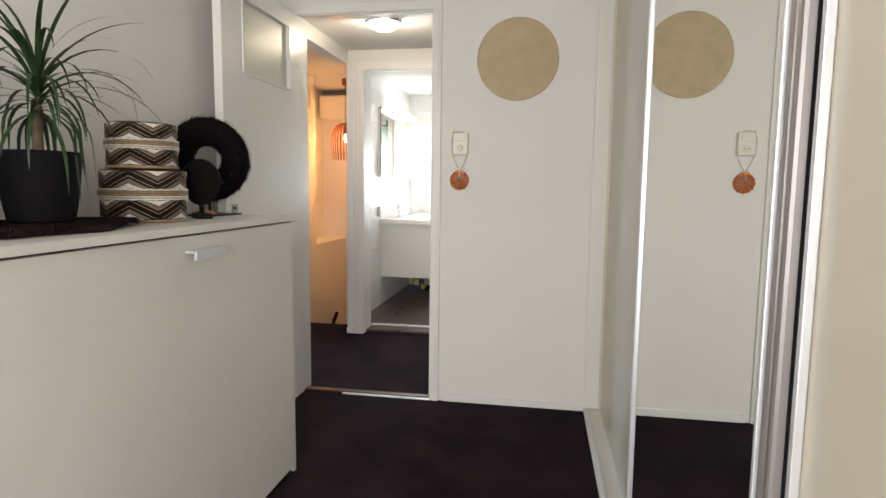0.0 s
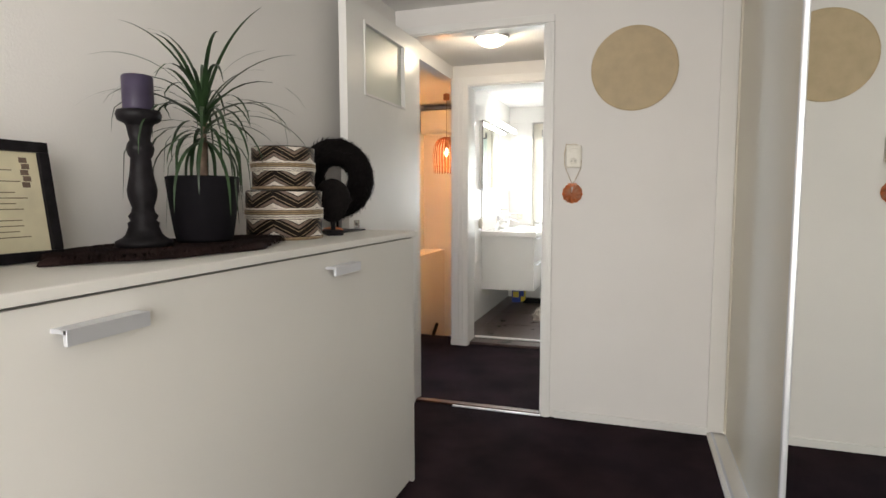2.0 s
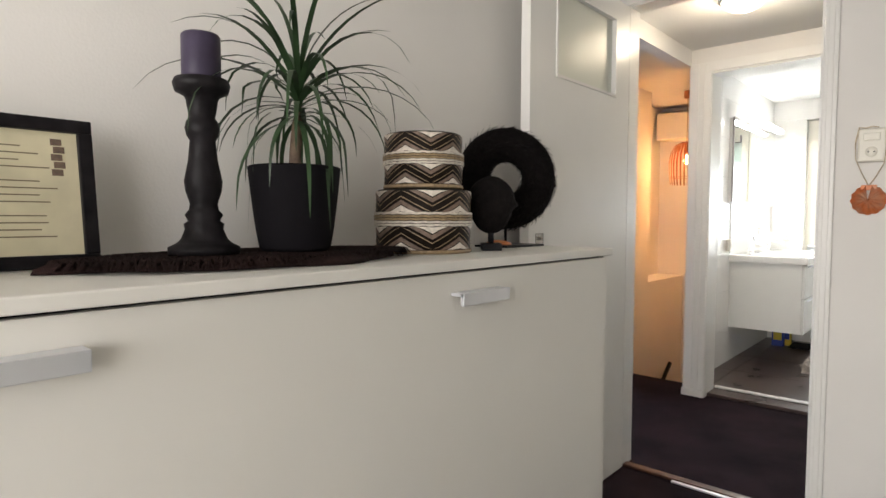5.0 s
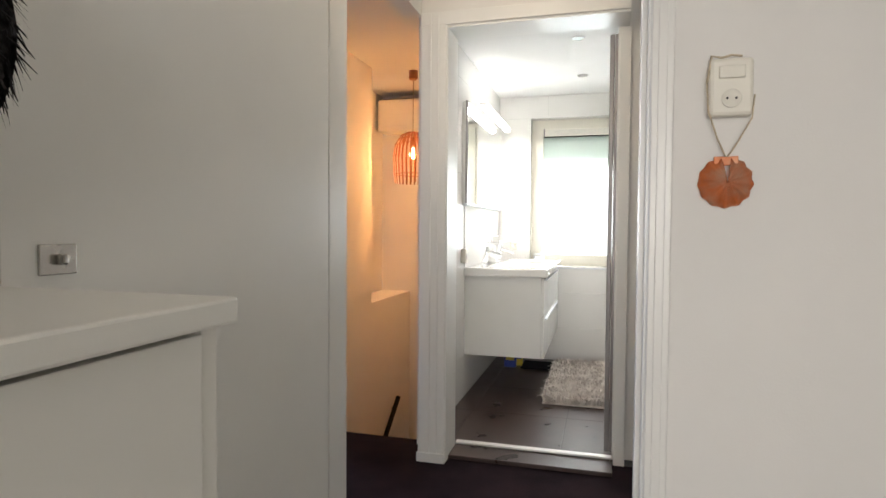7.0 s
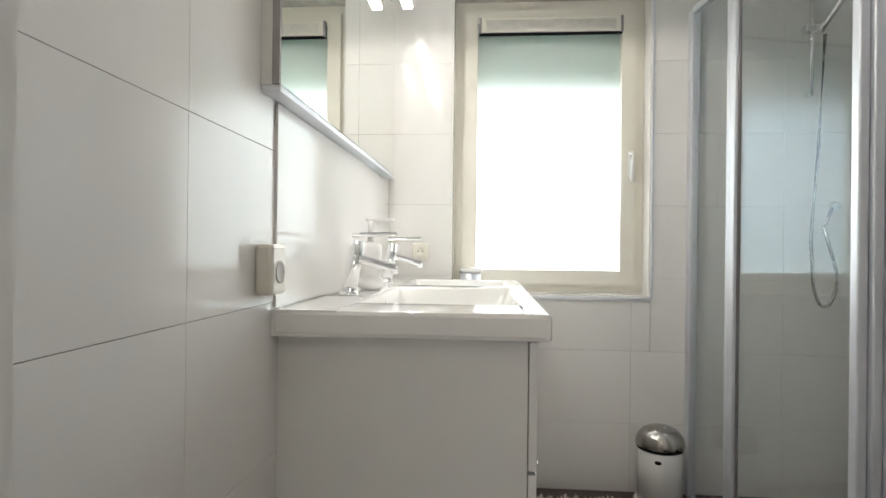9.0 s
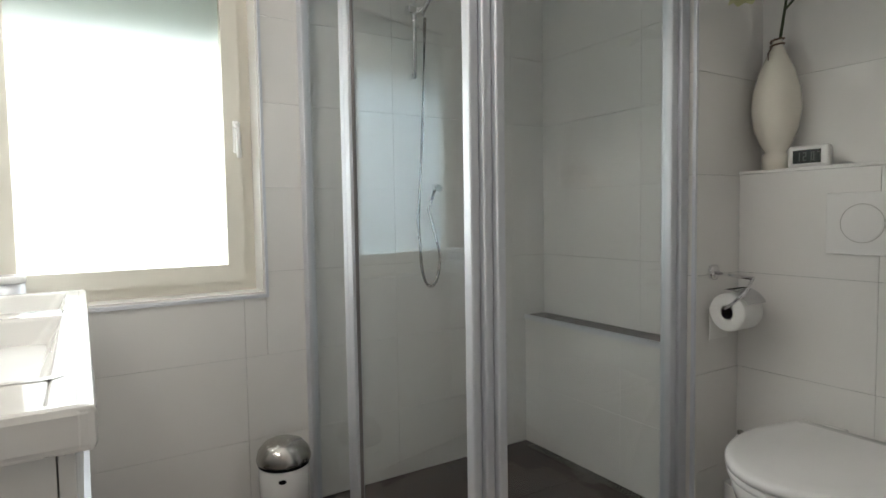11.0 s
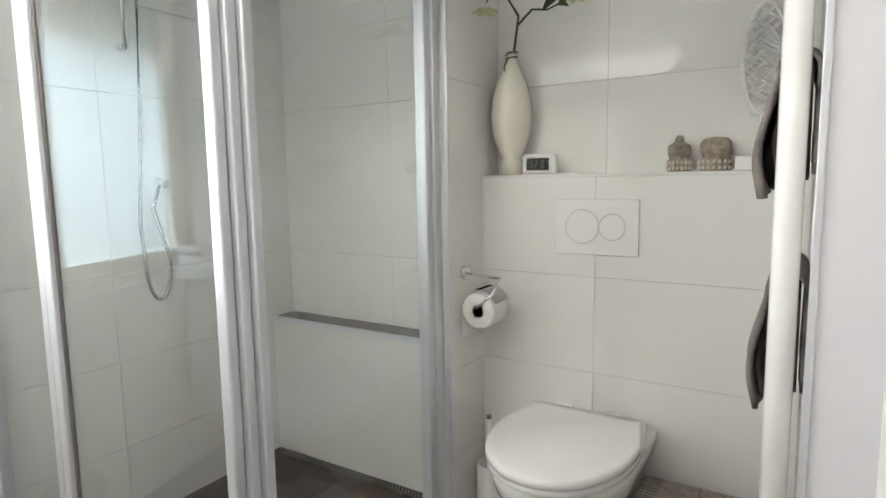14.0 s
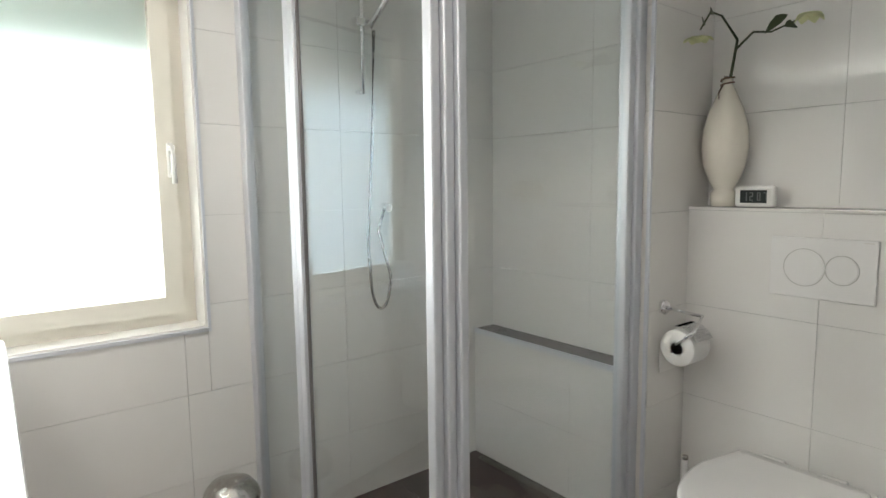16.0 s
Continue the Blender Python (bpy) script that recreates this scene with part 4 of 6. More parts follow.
# ---- pedal bin ----
PBX, PBY = 0.118, 3.755
pb = thing("pedal_bin", (PBX, PBY, BZ), "white pedal bin with a steel domed lid", "bin")
part("base", lathe(bmesh.new(), [(0.098, 0), (0.103, 0.006), (0.101, 0.028), (0.088, 0.034)], (PBX, PBY, BZ + 0.001), 36), SEATW, pb)
part("body", lathe(bmesh.new(), [(0.088, 0.034), (0.088, 0.235), (0.085, 0.24)], (PBX, PBY, BZ), 36), SEATW, pb)
part("rim", lathe(bmesh.new(), [(0.09, 0.240), (0.092, 0.247), (0.09, 0.252)], (PBX, PBY, BZ), 36), BLACKP, pb)
part("lid", lathe(bmesh.new(), [(0.095, 0.252), (0.097, 0.262), (0.09, 0.29), (0.07, 0.315), (0.04, 0.328), (0.002, 0.333)], (PBX, PBY, BZ), 36), BRUSHED, pb, "brushed steel domed lid")
bd = Vector((-0.35, -0.94, 0)).normalized()
part("badge", xform(lathe(bmesh.new(), [(0.014, 0), (0.012, 0.004)], (0, 0, 0), 20, 1.0, 0.6), Matrix.Translation((PBX + bd.x * 0.086, PBY + bd.y * 0.086, BZ + 0.205)) @ bd.to_track_quat("Z", "Y").to_matrix().to_4x4()), BLACKP, pb)
part("pedal", xform(B(-0.028, 0.028, -0.045, 0.02, 0.008, 0.018, 0.004), Matrix.Translation((PBX + bd.x * 0.11, PBY + bd.y * 0.11, BZ)) @ Matrix.Rotation(math.atan2(bd.x, -bd.y), 4, "Z")), BLACKP, pb)

# ---- toilet ----
TY = 2.405
wc = thing("toilet", (1.05, TY, BZ), "white wall-hung toilet with the lid closed", "toilet")


def egg(z, length, wid, back=BX1 - 0.009, n=48, clip=0.0):
    """Outline of bowl, seat and lid: round in front, straight sides, the back square or with cut corners."""
    pts = []
    half, nose = wid / 2, min(length * 0.62, wid * 0.72)
    for k in range(n // 2 + 1):
        a = math.pi * k / (n // 2) - math.pi / 2
        pts.append((back - length + nose - nose * abs(math.cos(a)) ** 0.92, TY - half * math.sin(a), z))
    m = n // 4
    cut = clip * wid
    side = [(back - length + nose, -half), (back - 4.6 * cut - 0.01, -half), (back - 0.006, -half + cut), (back, -half + cut + 0.012)]
    row = []
    for (x0, y0), (x1, y1) in zip(side, side[1:]):
        row += [(x0 + (x1 - x0) * u / m, y0 + (y1 - y0) * u / m) for u in range(1, m + 1)]
    pts += [(x, TY + y, z) for x, y in row]
    pts += [(x, TY - y, z) for x, y in row[::-1]]
    return pts


bm = bmesh.new()
loop_skin(bm, [egg(0.085, 0.17, 0.13), egg(0.10, 0.21, 0.17), egg(0.17, 0.255, 0.185), egg(0.26, 0.335, 0.235), egg(0.35, 0.43, 0.31), egg(0.42, 0.515, 0.385), egg(0.462, 0.53, 0.40), egg(0.488, 0.53, 0.40)])
part("bowl", bm, CERAMIC, wc)
for dy in (-0.17, 0.17):
    part("bolt_cap", xform(lathe(bmesh.new(), [(0.011, 0), (0.010, 0.006), (0.002, 0.009)], (0, 0, 0), 16), Matrix.Translation((BX1 - 0.10, TY + dy * 1.05, 0.43)) @ Matrix.Rotation(radians(-90 if dy > 0 else 90), 4, "X")), SEATW, wc)
bm = bmesh.new()
loop_skin(bm, [egg(0.490, 0.53, 0.395, clip=0.08), egg(0.494, 0.545, 0.41, clip=0.08), egg(0.508, 0.545, 0.41, clip=0.08), egg(0.510, 0.535, 0.40, clip=0.08)])
part("seat", bm, SEATW, wc)
bm = bmesh.new()
LB = BX1 - 0.075
loop_skin(bm, [egg(0.5135, 0.475, 0.405, LB, clip=0.085), egg(0.516, 0.485, 0.415, LB, clip=0.085), egg(0.531, 0.485, 0.415, LB, clip=0.085), egg(0.537, 0.480, 0.409, LB, clip=0.085), egg(0.5395, 0.465, 0.395, LB, clip=0.085), egg(0.5405, 0.40, 0.33, LB - 0.03, clip=0.085)])
part("lid", bm, SEATW, wc)
for dy in (-0.08, 0.08):
    part("hinge", xform(lathe(bmesh.new(), [(0.014, -0.03), (0.015, -0.027), (0.015, 0.027), (0.014, 0.03)], (0, 0, 0), 18), Matrix.Translation((LB + 0.018, TY + dy, 0.524)) @ Matrix.Rotation(radians(90), 4, "X")), SEATW, wc)
fp = thing("flush_plate", (BX1 - 0.01, 2.405, 1.03), "white dual-button flush plate over the toilet", "flush plate")
FPX = BX1 - TH
part("plate", B(FPX - 0.009, FPX, 2.271, 2.539, 1.026, 1.202, 0.003), SEATW, fp)
for yc, r in ((2.447, 0.054), (2.352, 0.041)):
    m = Matrix.Translation((FPX - 0.0088, yc, 1.115)) @ Matrix.Rotation(radians(-90), 4, "Y")
    bm = bmesh.new()
    tube(bm, [(r * math.cos(2 * math.pi * k / 48), r * math.sin(2 * math.pi * k / 48), 0.0002) for k in range(49)], 0.0009, 6)
    part("groove", xform(bm, m), FLUSHGAP, fp, "thin grey gap round the button")
    bm = lathe(bmesh.new(), [(r - 0.0022, 0), (r - 0.0025, 0.0012), (r - 0.004, 0.0016)], (0, 0, 0), 48)
    for f in bm.faces:
        f.smooth = False
    part("button", xform(bm, m), SEATW, fp)
part("mark", B(FPX - 0.0105, FPX - 0.0089, 2.281, 2.304, 1.193, 1.196), GROUT, fp)

# toilet paper on its holder
ph = thing("paper_holder", (1.25, 2.93, 0.90), "chrome paper holder with a curved cover", "paper holder")
RX, RY, RZ = 1.215, 2.855, 0.795
part("rosette", xform(lathe(bmesh.new(), [(0.024, 0), (0.024, 0.012), (0.015, 0.018)], (0, 0, 0), 24), Matrix.Translation((1.205, 2.931, 0.91)) @ Matrix.Rotation(radians(90), 4, "X")), CHROME, ph)
part("arm", tube(bmesh.new(), [(1.205, 2.925, 0.91), (1.205, 2.87, 0.905), (1.21, 2.80, 0.90), (1.16, 2.795, 0.86), (RX - 0.05, RY, RZ + 0.012), (RX + 0.02, RY, RZ + 0.012)], 0.006, 10), CHROME, ph)
bm = bmesh.new()
rows = []
for k in range(9):
    a = radians(100 - 75 * k / 8)
    rows.append([bm.verts.new((x, RY - 0.070 * math.cos(a), RZ + 0.070 * math.sin(a))) for x in (RX - 0.05, RX + 0.05)])
for p, q in zip(rows, rows[1:]):
    bm.faces.new((p[0], p[1], q[1], q[0])).smooth = True
bmesh.ops.solidify(bm, geom=bm.faces[:], thickness=0.0015)
part("cover", bm, CHROME, ph)
tp = thing("toilet_roll", (RX, RY, RZ - 0.058), "white toilet paper roll on the holder", "toilet roll")
part("paper", xform(lathe(bmesh.new(), [(0.021, -0.05), (0.055, -0.05), (0.058, -0.046), (0.058, 0.046), (0.055, 0.05), (0.021, 0.05), (0.021, -0.05)], (0, 0, 0), 40), Matrix.Translation((RX, RY, RZ)) @ Matrix.Rotation(radians(90), 4, "Y")), PAPERROLL, tp)
part("core", xform(lathe(bmesh.new(), [(0.0208, -0.0495), (0.0208, 0.0495)], (0, 0, 0), 24), Matrix.Translation((RX, RY, RZ)) @ Matrix.Rotation(radians(90), 4, "Y")), CARD, tp)
part("loose_sheet", B(RX - 0.048, RX + 0.048, RY + 0.0575, RY + 0.059, RZ - 0.095, RZ + 0.01), PAPERROLL, tp)
nudge(ph, 0.02, -0.126, 0.052)
nudge(tp, 0.02, -0.126, 0.052)
tb = thing("toilet_brush", (1.235, 2.875, BZ), "white toilet brush in a round holder", "toilet brush")
part("holder", lathe(bmesh.new(), [(0.043, 0), (0.046, 0.004), (0.046, 0.235), (0.043, 0.238), (0.041, 0.225), (0.039, 0.02)], (1.235, 2.875, BZ + 0.001), 32), SEATW, tb)
part("stem", tube(bmesh.new(), [(1.235, 2.875, BZ + 0.02), (1.238, 2.878, BZ + 0.40)], 0.009, 12), SEATW, tb)
part("cap", tube(bmesh.new(), [(1.238, 2.878, BZ + 0.40), (1.238, 2.878, BZ + 0.412)], 0.0095, 12), BRUSHED, tb)

nudge(tb, 0.08, -0.118)

# ---- towel radiator ----
rad = thing("towel_radiator", (0.87, 1.99, 0.2), "white tubular towel radiator on the tiled wall", "radiator")
for x in (0.66, 1.14):
    part("upright", tube(bmesh.new(), [(x, 1.989, 0.20), (x, 1.989, 1.72)], 0.021, 20), SEATW, rad)
for k in range(18):
    if k in (5, 11):
        continue
    z = 0.27 + k * 0.082
    part("bar", tube(bmesh.new(), [(0.66, 1.984, z), (1.14, 1.984, z)], 0.011, 10), SEATW, rad)
for x in (0.70, 1.08):
    for z in (0.33, 1.6):
        part("wall_bracket", tube(bmesh.new(), [(x, 1.951, z), (x, 1.984, z)], 0.010, 10), SEATW, rad)
vl = part("valve", tube(bmesh.new(), [(0.69, 1.953, 0.23), (0.69, 1.984, 0.23), (0.665, 1.988, 0.22)], 0.011, 10), CHROME, rad, "chrome radiator valve")
part("knob", tube(bmesh.new(), [(1.14, 2.01, 0.21), (1.14, 2.10, 0.21)], 0.016, 14), CHROME, vl)

nudge(rad, 0.0, -0.115, 0.15)


def drape(seed, x0, x1, bar_z, y_bar, drop_front, drop_back, lift, thick):
    """One cloth layer hung over a bar: a profile from the front hem over the bar to the back hem."""
    prof = []
    for k in range(13):
        u = k / 12
        prof.append((y_bar + lift + 0.030 * math.sin(math.pi * u) * (1 - u) + 0.010 * (1 - u), bar_z - drop_front * (1 - u)))
    for k in range(1, 8):
        a = math.pi * k / 8
        prof.append((y_bar + lift * math.cos(a), bar_z + lift * math.sin(a)))
    for k in range(9):
        prof.append((y_bar - lift, bar_z - drop_back * k / 8))
    bm = bmesh.new()
    g = []
    n = 18
    for i in range(n + 1):
        u = i / n
        row = []
        for j, (y, z) in enumerate(prof):
            hang = max(0.0, bar_z - z)
            fold = hang * (0.045 * math.sin(u * 9 + seed) + 0.03 * math.sin(u * 21 + 2 * seed))
            hem = 0.012 * math.sin(u * 6 + seed * 1.7) if j in (0, len(prof) - 1) else 0.0
            row.append(bm.verts.new((x0 + (x1 - x0) * u + 0.01 * math.sin(7 * hang * 4 + seed) * u, y + (fold if j < 13 else -0.2 * fold), z + hem)))
        g.append(row)
    for p, q in zip(g, g[1:]):
        for j in range(len(prof) - 1):
            bm.faces.new((p[j], q[j], q[j + 1], p[j + 1])).smooth = True
    bmesh.ops.recalc_face_normals(bm, faces=bm.faces[:])
    bmesh.ops.solidify(bm, geom=bm.faces[:], thickness=thick)
    return bm


def towel(bar_z, drop, x0, x1, label, seed):
    t = thing("towel", ((x0 + x1) / 2, 1.87, bar_z), label, "towel", "towels on the radiator")
    part("inner_fold", drape(seed, x0 + 0.01, x1, bar_z, 1.869, drop * 0.94, drop * 0.85, 0.020, 0.007), TOWEL, t)
    part("outer_fold", drape(seed + 1.3, x0 - 0.01, x1 - 0.02, bar_z, 1.869, drop, drop * 0.80, 0.034, 0.009), TOWELG, t, "grey-brown outer layer of the folded towel")


towel(1.075, 0.215, 0.72, 1.04, "brown and grey towel folded over the radiator bars", 2)
towel(1.445, 0.205, 0.72, 1.04, "dark brown towel hung over the radiator bars", 5)

# ---- woven basket ----
wbx0, wbx1, wby0, wby1, wbz1 = 1.06, 1.33, 1.96, 2.225, 0.355
wb = thing("woven_basket", (1.15, 2.24, BZ), "grey woven strap basket with a lid", "basket")
part("liner", B(wbx0 + 0.006, wbx1 - 0.006, wby0 + 0.006, wby1 - 0.006, BZ + 0.001, wbz1 - 0.002), BLACKP, wb)


def weave(u0, u1, v0, v1, place, name, material, parent, step=0.018):
    """Over-and-under straps on one face; place maps (u, v, height) to the world."""
    nu, nv = max(2, round((u1 - u0) / step)), max(2, round((v1 - v0) / step))
    du, dv = (u1 - u0) / nu, (v1 - v0) / nv
    bm = bmesh.new()
    for i in range(nu):
        for j in range(nv):
            up = (i + j) % 2
            a, b = (0.47, 0.36) if up else (0.36, 0.47)
            cu, cv = u0 + (i + 0.5) * du, v0 + (j + 0.5) * dv
            lo = [bm.verts.new(place(cu + sx * du * 0.5, cv + sy * dv * 0.5, 0.0)) for sx, sy in ((-1, -1), (1, -1), (1, 1), (-1, 1))]
            hi = [bm.verts.new(place(cu + sx * du * a * 0.8, cv + sy * dv * b * 0.8, 0.004)) for sx, sy in ((-1, -1), (1, -1), (1, 1), (-1, 1))]
            bm.faces.new(hi)
            for k in range(4):
                bm.faces.new((lo[k], lo[(k + 1) % 4], hi[(k + 1) % 4], hi[k]))
    return part(name, bm, material, parent)


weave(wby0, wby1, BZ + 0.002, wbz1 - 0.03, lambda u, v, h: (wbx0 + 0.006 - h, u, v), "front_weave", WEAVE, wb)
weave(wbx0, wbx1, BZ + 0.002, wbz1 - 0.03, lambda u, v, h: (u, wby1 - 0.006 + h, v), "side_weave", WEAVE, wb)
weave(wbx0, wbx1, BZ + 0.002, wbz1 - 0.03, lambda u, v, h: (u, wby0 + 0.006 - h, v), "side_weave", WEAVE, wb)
lid = part("lid", B(wbx0 - 0.004, wbx1, wby0 - 0.004, wby1 + 0.004, wbz1 - 0.028, wbz1, 0.004), WEAVE, wb)
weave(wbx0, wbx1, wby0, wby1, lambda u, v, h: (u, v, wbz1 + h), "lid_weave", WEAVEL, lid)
tube_pts = [(wbx0 - 0.008, 2.09 + 0.014 * math.cos(k * 0.7), wbz1 - 0.025 + 0.014 * math.sin(k * 0.7)) for k in range(10)]
clasp = part("clasp", tube(bmesh.new(), tube_pts, 0.0025, 6), BRUSHED, wb, "steel ring clasp")

# ---- things on the ledge over the toilet ----
vs = thing("vase", (1.335, 2.785, LZ), "tall cream ceramic vase with a narrow neck", "vase")
part("body", lathe(bmesh.new(), [(0.038, 0), (0.039, 0.045), (0.030, 0.055), (0.045, 0.08), (0.064, 0.13), (0.072, 0.19), (0.068, 0.25), (0.052, 0.31), (0.030, 0.36), (0.017, 0.39), (0.015, 0.41), (0.011, 0.41), (0.010, 0.39)], (1.325, 2.785, LZ + 0.001), 40), mat("cream_glaze", (0.80, 0.76, 0.66), 0.12, vary=0.02, coat=0.3), vs)
bm = bmesh.new()
tube(bm, [(1.325 + 0.020 * math.cos(k * 0.8), 2.785 + 0.020 * math.sin(k * 0.8), LZ + 0.385 + 0.002 * k) for k in range(18)], 0.003, 6)
tube(bm, [(1.305, 2.79, LZ + 0.39), (1.29, 2.795, LZ + 0.365), (1.29, 2.793, LZ + 0.34)], 0.0025, 6)
part("cord", bm, TRUNK, vs, "twine tied round the neck")
nudge(vs, 0.105, -0.062)
fl = thing("artificial_flower", (1.325, 2.785, LZ + 0.40), "artificial branch with pale yellow-green flowers", "flower")
bm = bmesh.new()
tube(bm, [(1.325, 2.785, LZ + 0.30), (1.325, 2.78, LZ + 0.42), (1.318, 2.765, LZ + 0.495), (1.315, 2.755, LZ + 0.555)], 0.005, 8, 0.004)
tube(bm, [(1.316, 2.76, LZ + 0.525), (1.30, 2.70, LZ + 0.565), (1.28, 2.64, LZ + 0.550), (1.26, 2.56, LZ + 0.565)], 0.004, 8, 0.0025)
tube(bm, [(1.315, 2.755, LZ + 0.555), (1.30, 2.80, LZ + 0.635), (1.23, 2.80, LZ + 0.635), (1.18, 2.805, LZ + 0.575)], 0.004, 8, 0.0025)
part("stem", bm, STEM, fl)
rng = random.Random(11)
for cx, cy, cz, dz in ((1.255, 2.53, LZ + 0.570, -0.2), (1.17, 2.805, LZ + 0.535, -0.8)):
    for k in range(7):
        a = 2 * math.pi * k / 7
        d = Vector((math.cos(a), math.sin(a), -0.9 - dz)).normalized()
        s_ = d.cross(Vector((0, 0, 1))).normalized()
        bm = bmesh.new()
        pts = [Vector((cx, cy, cz)) + d * (0.045 * u) + Vector((0, 0, 0.018 * math.sin(u * 2.6))) for u in (0, 0.3, 0.6, 0.85, 1.0)]
        ribbon(bm, pts, [0.005, 0.014, 0.018, 0.013, 0.002], s_)
        part("petal", bm, FLOWER, fl, "pale yellow-green petal")
for p0, p1 in (((1.285, 2.66, LZ + 0.550), (1.25, 2.585, LZ + 0.580)), ((1.27, 2.60, LZ + 0.555), (1.23, 2.55, LZ + 0.535)), ((1.25, 2.80, LZ + 0.635), (1.19, 2.78, LZ + 0.615)), ((1.20, 2.805, LZ + 0.605), (1.15, 2.78, LZ + 0.575))):
    bm = bmesh.new()
    a, b = Vector(p0), Vector(p1)
    ribbon(bm, [a.lerp(b, u) + Vector((0, 0, 0.01 * math.sin(3 * u))) for u in (0, 0.3, 0.6, 0.85, 1)], [0.002, 0.014, 0.018, 0.010, 0.001], Vector((0.3, 0.5, 0.8)).normalized())
    part("leaf", bm, STEM, fl)
nudge(fl, 0.105, -0.062, -0.03)
ck = thing("digital_clock", (1.315, 2.675, LZ), "small white digital clock with a grey display", "clock")
part("case", B(1.300, 1.335, 2.615, 2.735, LZ + 0.001, LZ + 0.068, 0.010), SEATW, ck)
dsp = part("display", B(1.2985, 1.3002, 2.635, 2.715, LZ + 0.014, LZ + 0.054), LCD, ck)
SEGS = {"1": "bc", "2": "abged", "0": "abcdef", "7": "abc"}
for i, ch in enumerate("1207"):
    y = 2.704 - i * 0.0185 - (0.004 if i > 1 else 0)
    w, h, z0, t = 0.010, 0.026, LZ + 0.021, 0.0028
    bm = bmesh.new()
    for sg in SEGS[ch]:
        seg = {"a": (0, w, h - t, h), "g": (0, w, h / 2 - t / 2, h / 2 + t / 2), "d": (0, w, 0, t), "b": (w - t, w, h / 2, h), "c": (w - t, w, 0, h / 2), "f": (0, t, h / 2, h), "e": (0, t, 0, h / 2)}[sg]
        box(bm, 1.2978, 1.2986, y - seg[1], y - seg[0], z0 + seg[2], z0 + seg[3])
    part("digit", bm, DIGIT, dsp)

nudge(ck, 0.105, -0.059)


def figure(y, w, h, label, cap):
    c = (1.435, y, LZ + 0.001)
    f = thing("carved_figure", c, label, "figurine", "figures on the ledge")
    prof = [(0.95, 0), (1.0, 0.05), (0.98, 0.36), (0.80, 0.40), (0.86, 0.45), (0.98, 0.62), (0.95, 0.8), (0.6 if not cap else 0.88, 0.88), (0.25 if not cap else 0.7, 0.96), (0.02, 1.0)]
    bm = lathe(bmesh.new(), [(w / 2 * r, h * z) for r, z in prof], c, 24, 0.75, 1.0)
    if not cap:
        lathe(bm, [(0.010, h * 0.9), (0.013, h), (0.009, h * 1.10), (0.001, h * 1.13)], c, 14)
    # brow, nose and mouth
    box(bm, c[0] - w * 0.40, c[0] - w * 0.30, y - 0.006, y + 0.006, c[2] + h * 0.56, c[2] + h * 0.76, 0.002)
    for e in (-1, 1):
        box(bm, c[0] - w * 0.385, c[0] - w * 0.30, y + e * w * 0.24 - w * 0.10, y + e * w * 0.24 + w * 0.10, c[2] + h * 0.74, c[2] + h * 0.79, 0.002)
    box(bm, c[0] - w * 0.39, c[0] - w * 0.30, y - w * 0.13, y + w * 0.13, c[2] + h * 0.47, c[2] + h * 0.50, 0.002)
    put_ob = part("carving", bm, STATUE, f)
    bm = bmesh.new()
    for rr in range(2):
        for k in range(18):
            a = 2 * math.pi * k / 18
            q = bmesh.ops.create_icosphere(bm, subdivisions=1, radius=0.0042)
            for v in q["verts"]:
                v.co = Vector((v.co.x, v.co.y, v.co.z * 1.7)) + Vector((c[0] + w * 0.51 * 0.75 * math.cos(a), y + w * 0.51 * math.sin(a), c[2] + h * (0.10 + 0.17 * rr)))
    part("shell_band", bm, BEADW, f, "band of white cowrie shells")


figure(2.176, 0.068, 0.095, "small brown carved figure with a topknot and shells", False)
figure(2.077, 0.088, 0.098, "squat brown carved head with a shell band", True)
sbx = thing("white_box", (1.44, 1.995, LZ), "small plain white box on the ledge", "box")
part("carton", B(1.41, 1.47, 1.965, 2.025, LZ + 0.001, LZ + 0.040, 0.003), SEATW, sbx)
pf = thing("white_coral", (1.36, 2.075, LZ), "white openwork coral ornament on the ledge", "ornament")
bm = bmesh.new()
rng = random.Random(4)
for k in range(150):
    y0, z0 = 2.085 + rng.uniform(-0.05, 0.05), LZ + rng.uniform(0.10, 0.42)
    if ((y0 - 2.085) / 0.050) ** 2 + ((z0 - LZ - 0.26) / 0.15) ** 2 > 1:
        continue
    sl = rng.choice((-1, 1)) * 0.012
    tube(bm, [(1.365, y0 - sl, z0 - 0.012), (1.363, y0, z0), (1.365, y0 + sl, z0 + 0.010)], 0.0028, 5)
tube(bm, [(1.365, 2.085 + 0.055 * math.cos(k * 0.3927), LZ + 0.26 + 0.155 * math.sin(k * 0.3927)) for k in range(17)], 0.005, 6)
tube(bm, [(1.365, 2.085, LZ + 0.001), (1.365, 2.085, LZ + 0.115)], 0.006, 6)
part("lattice", bm, SEATW, pf)
nudge(pf, 0.11, -0.119, 0.05)

# ---- shaggy rugs ----


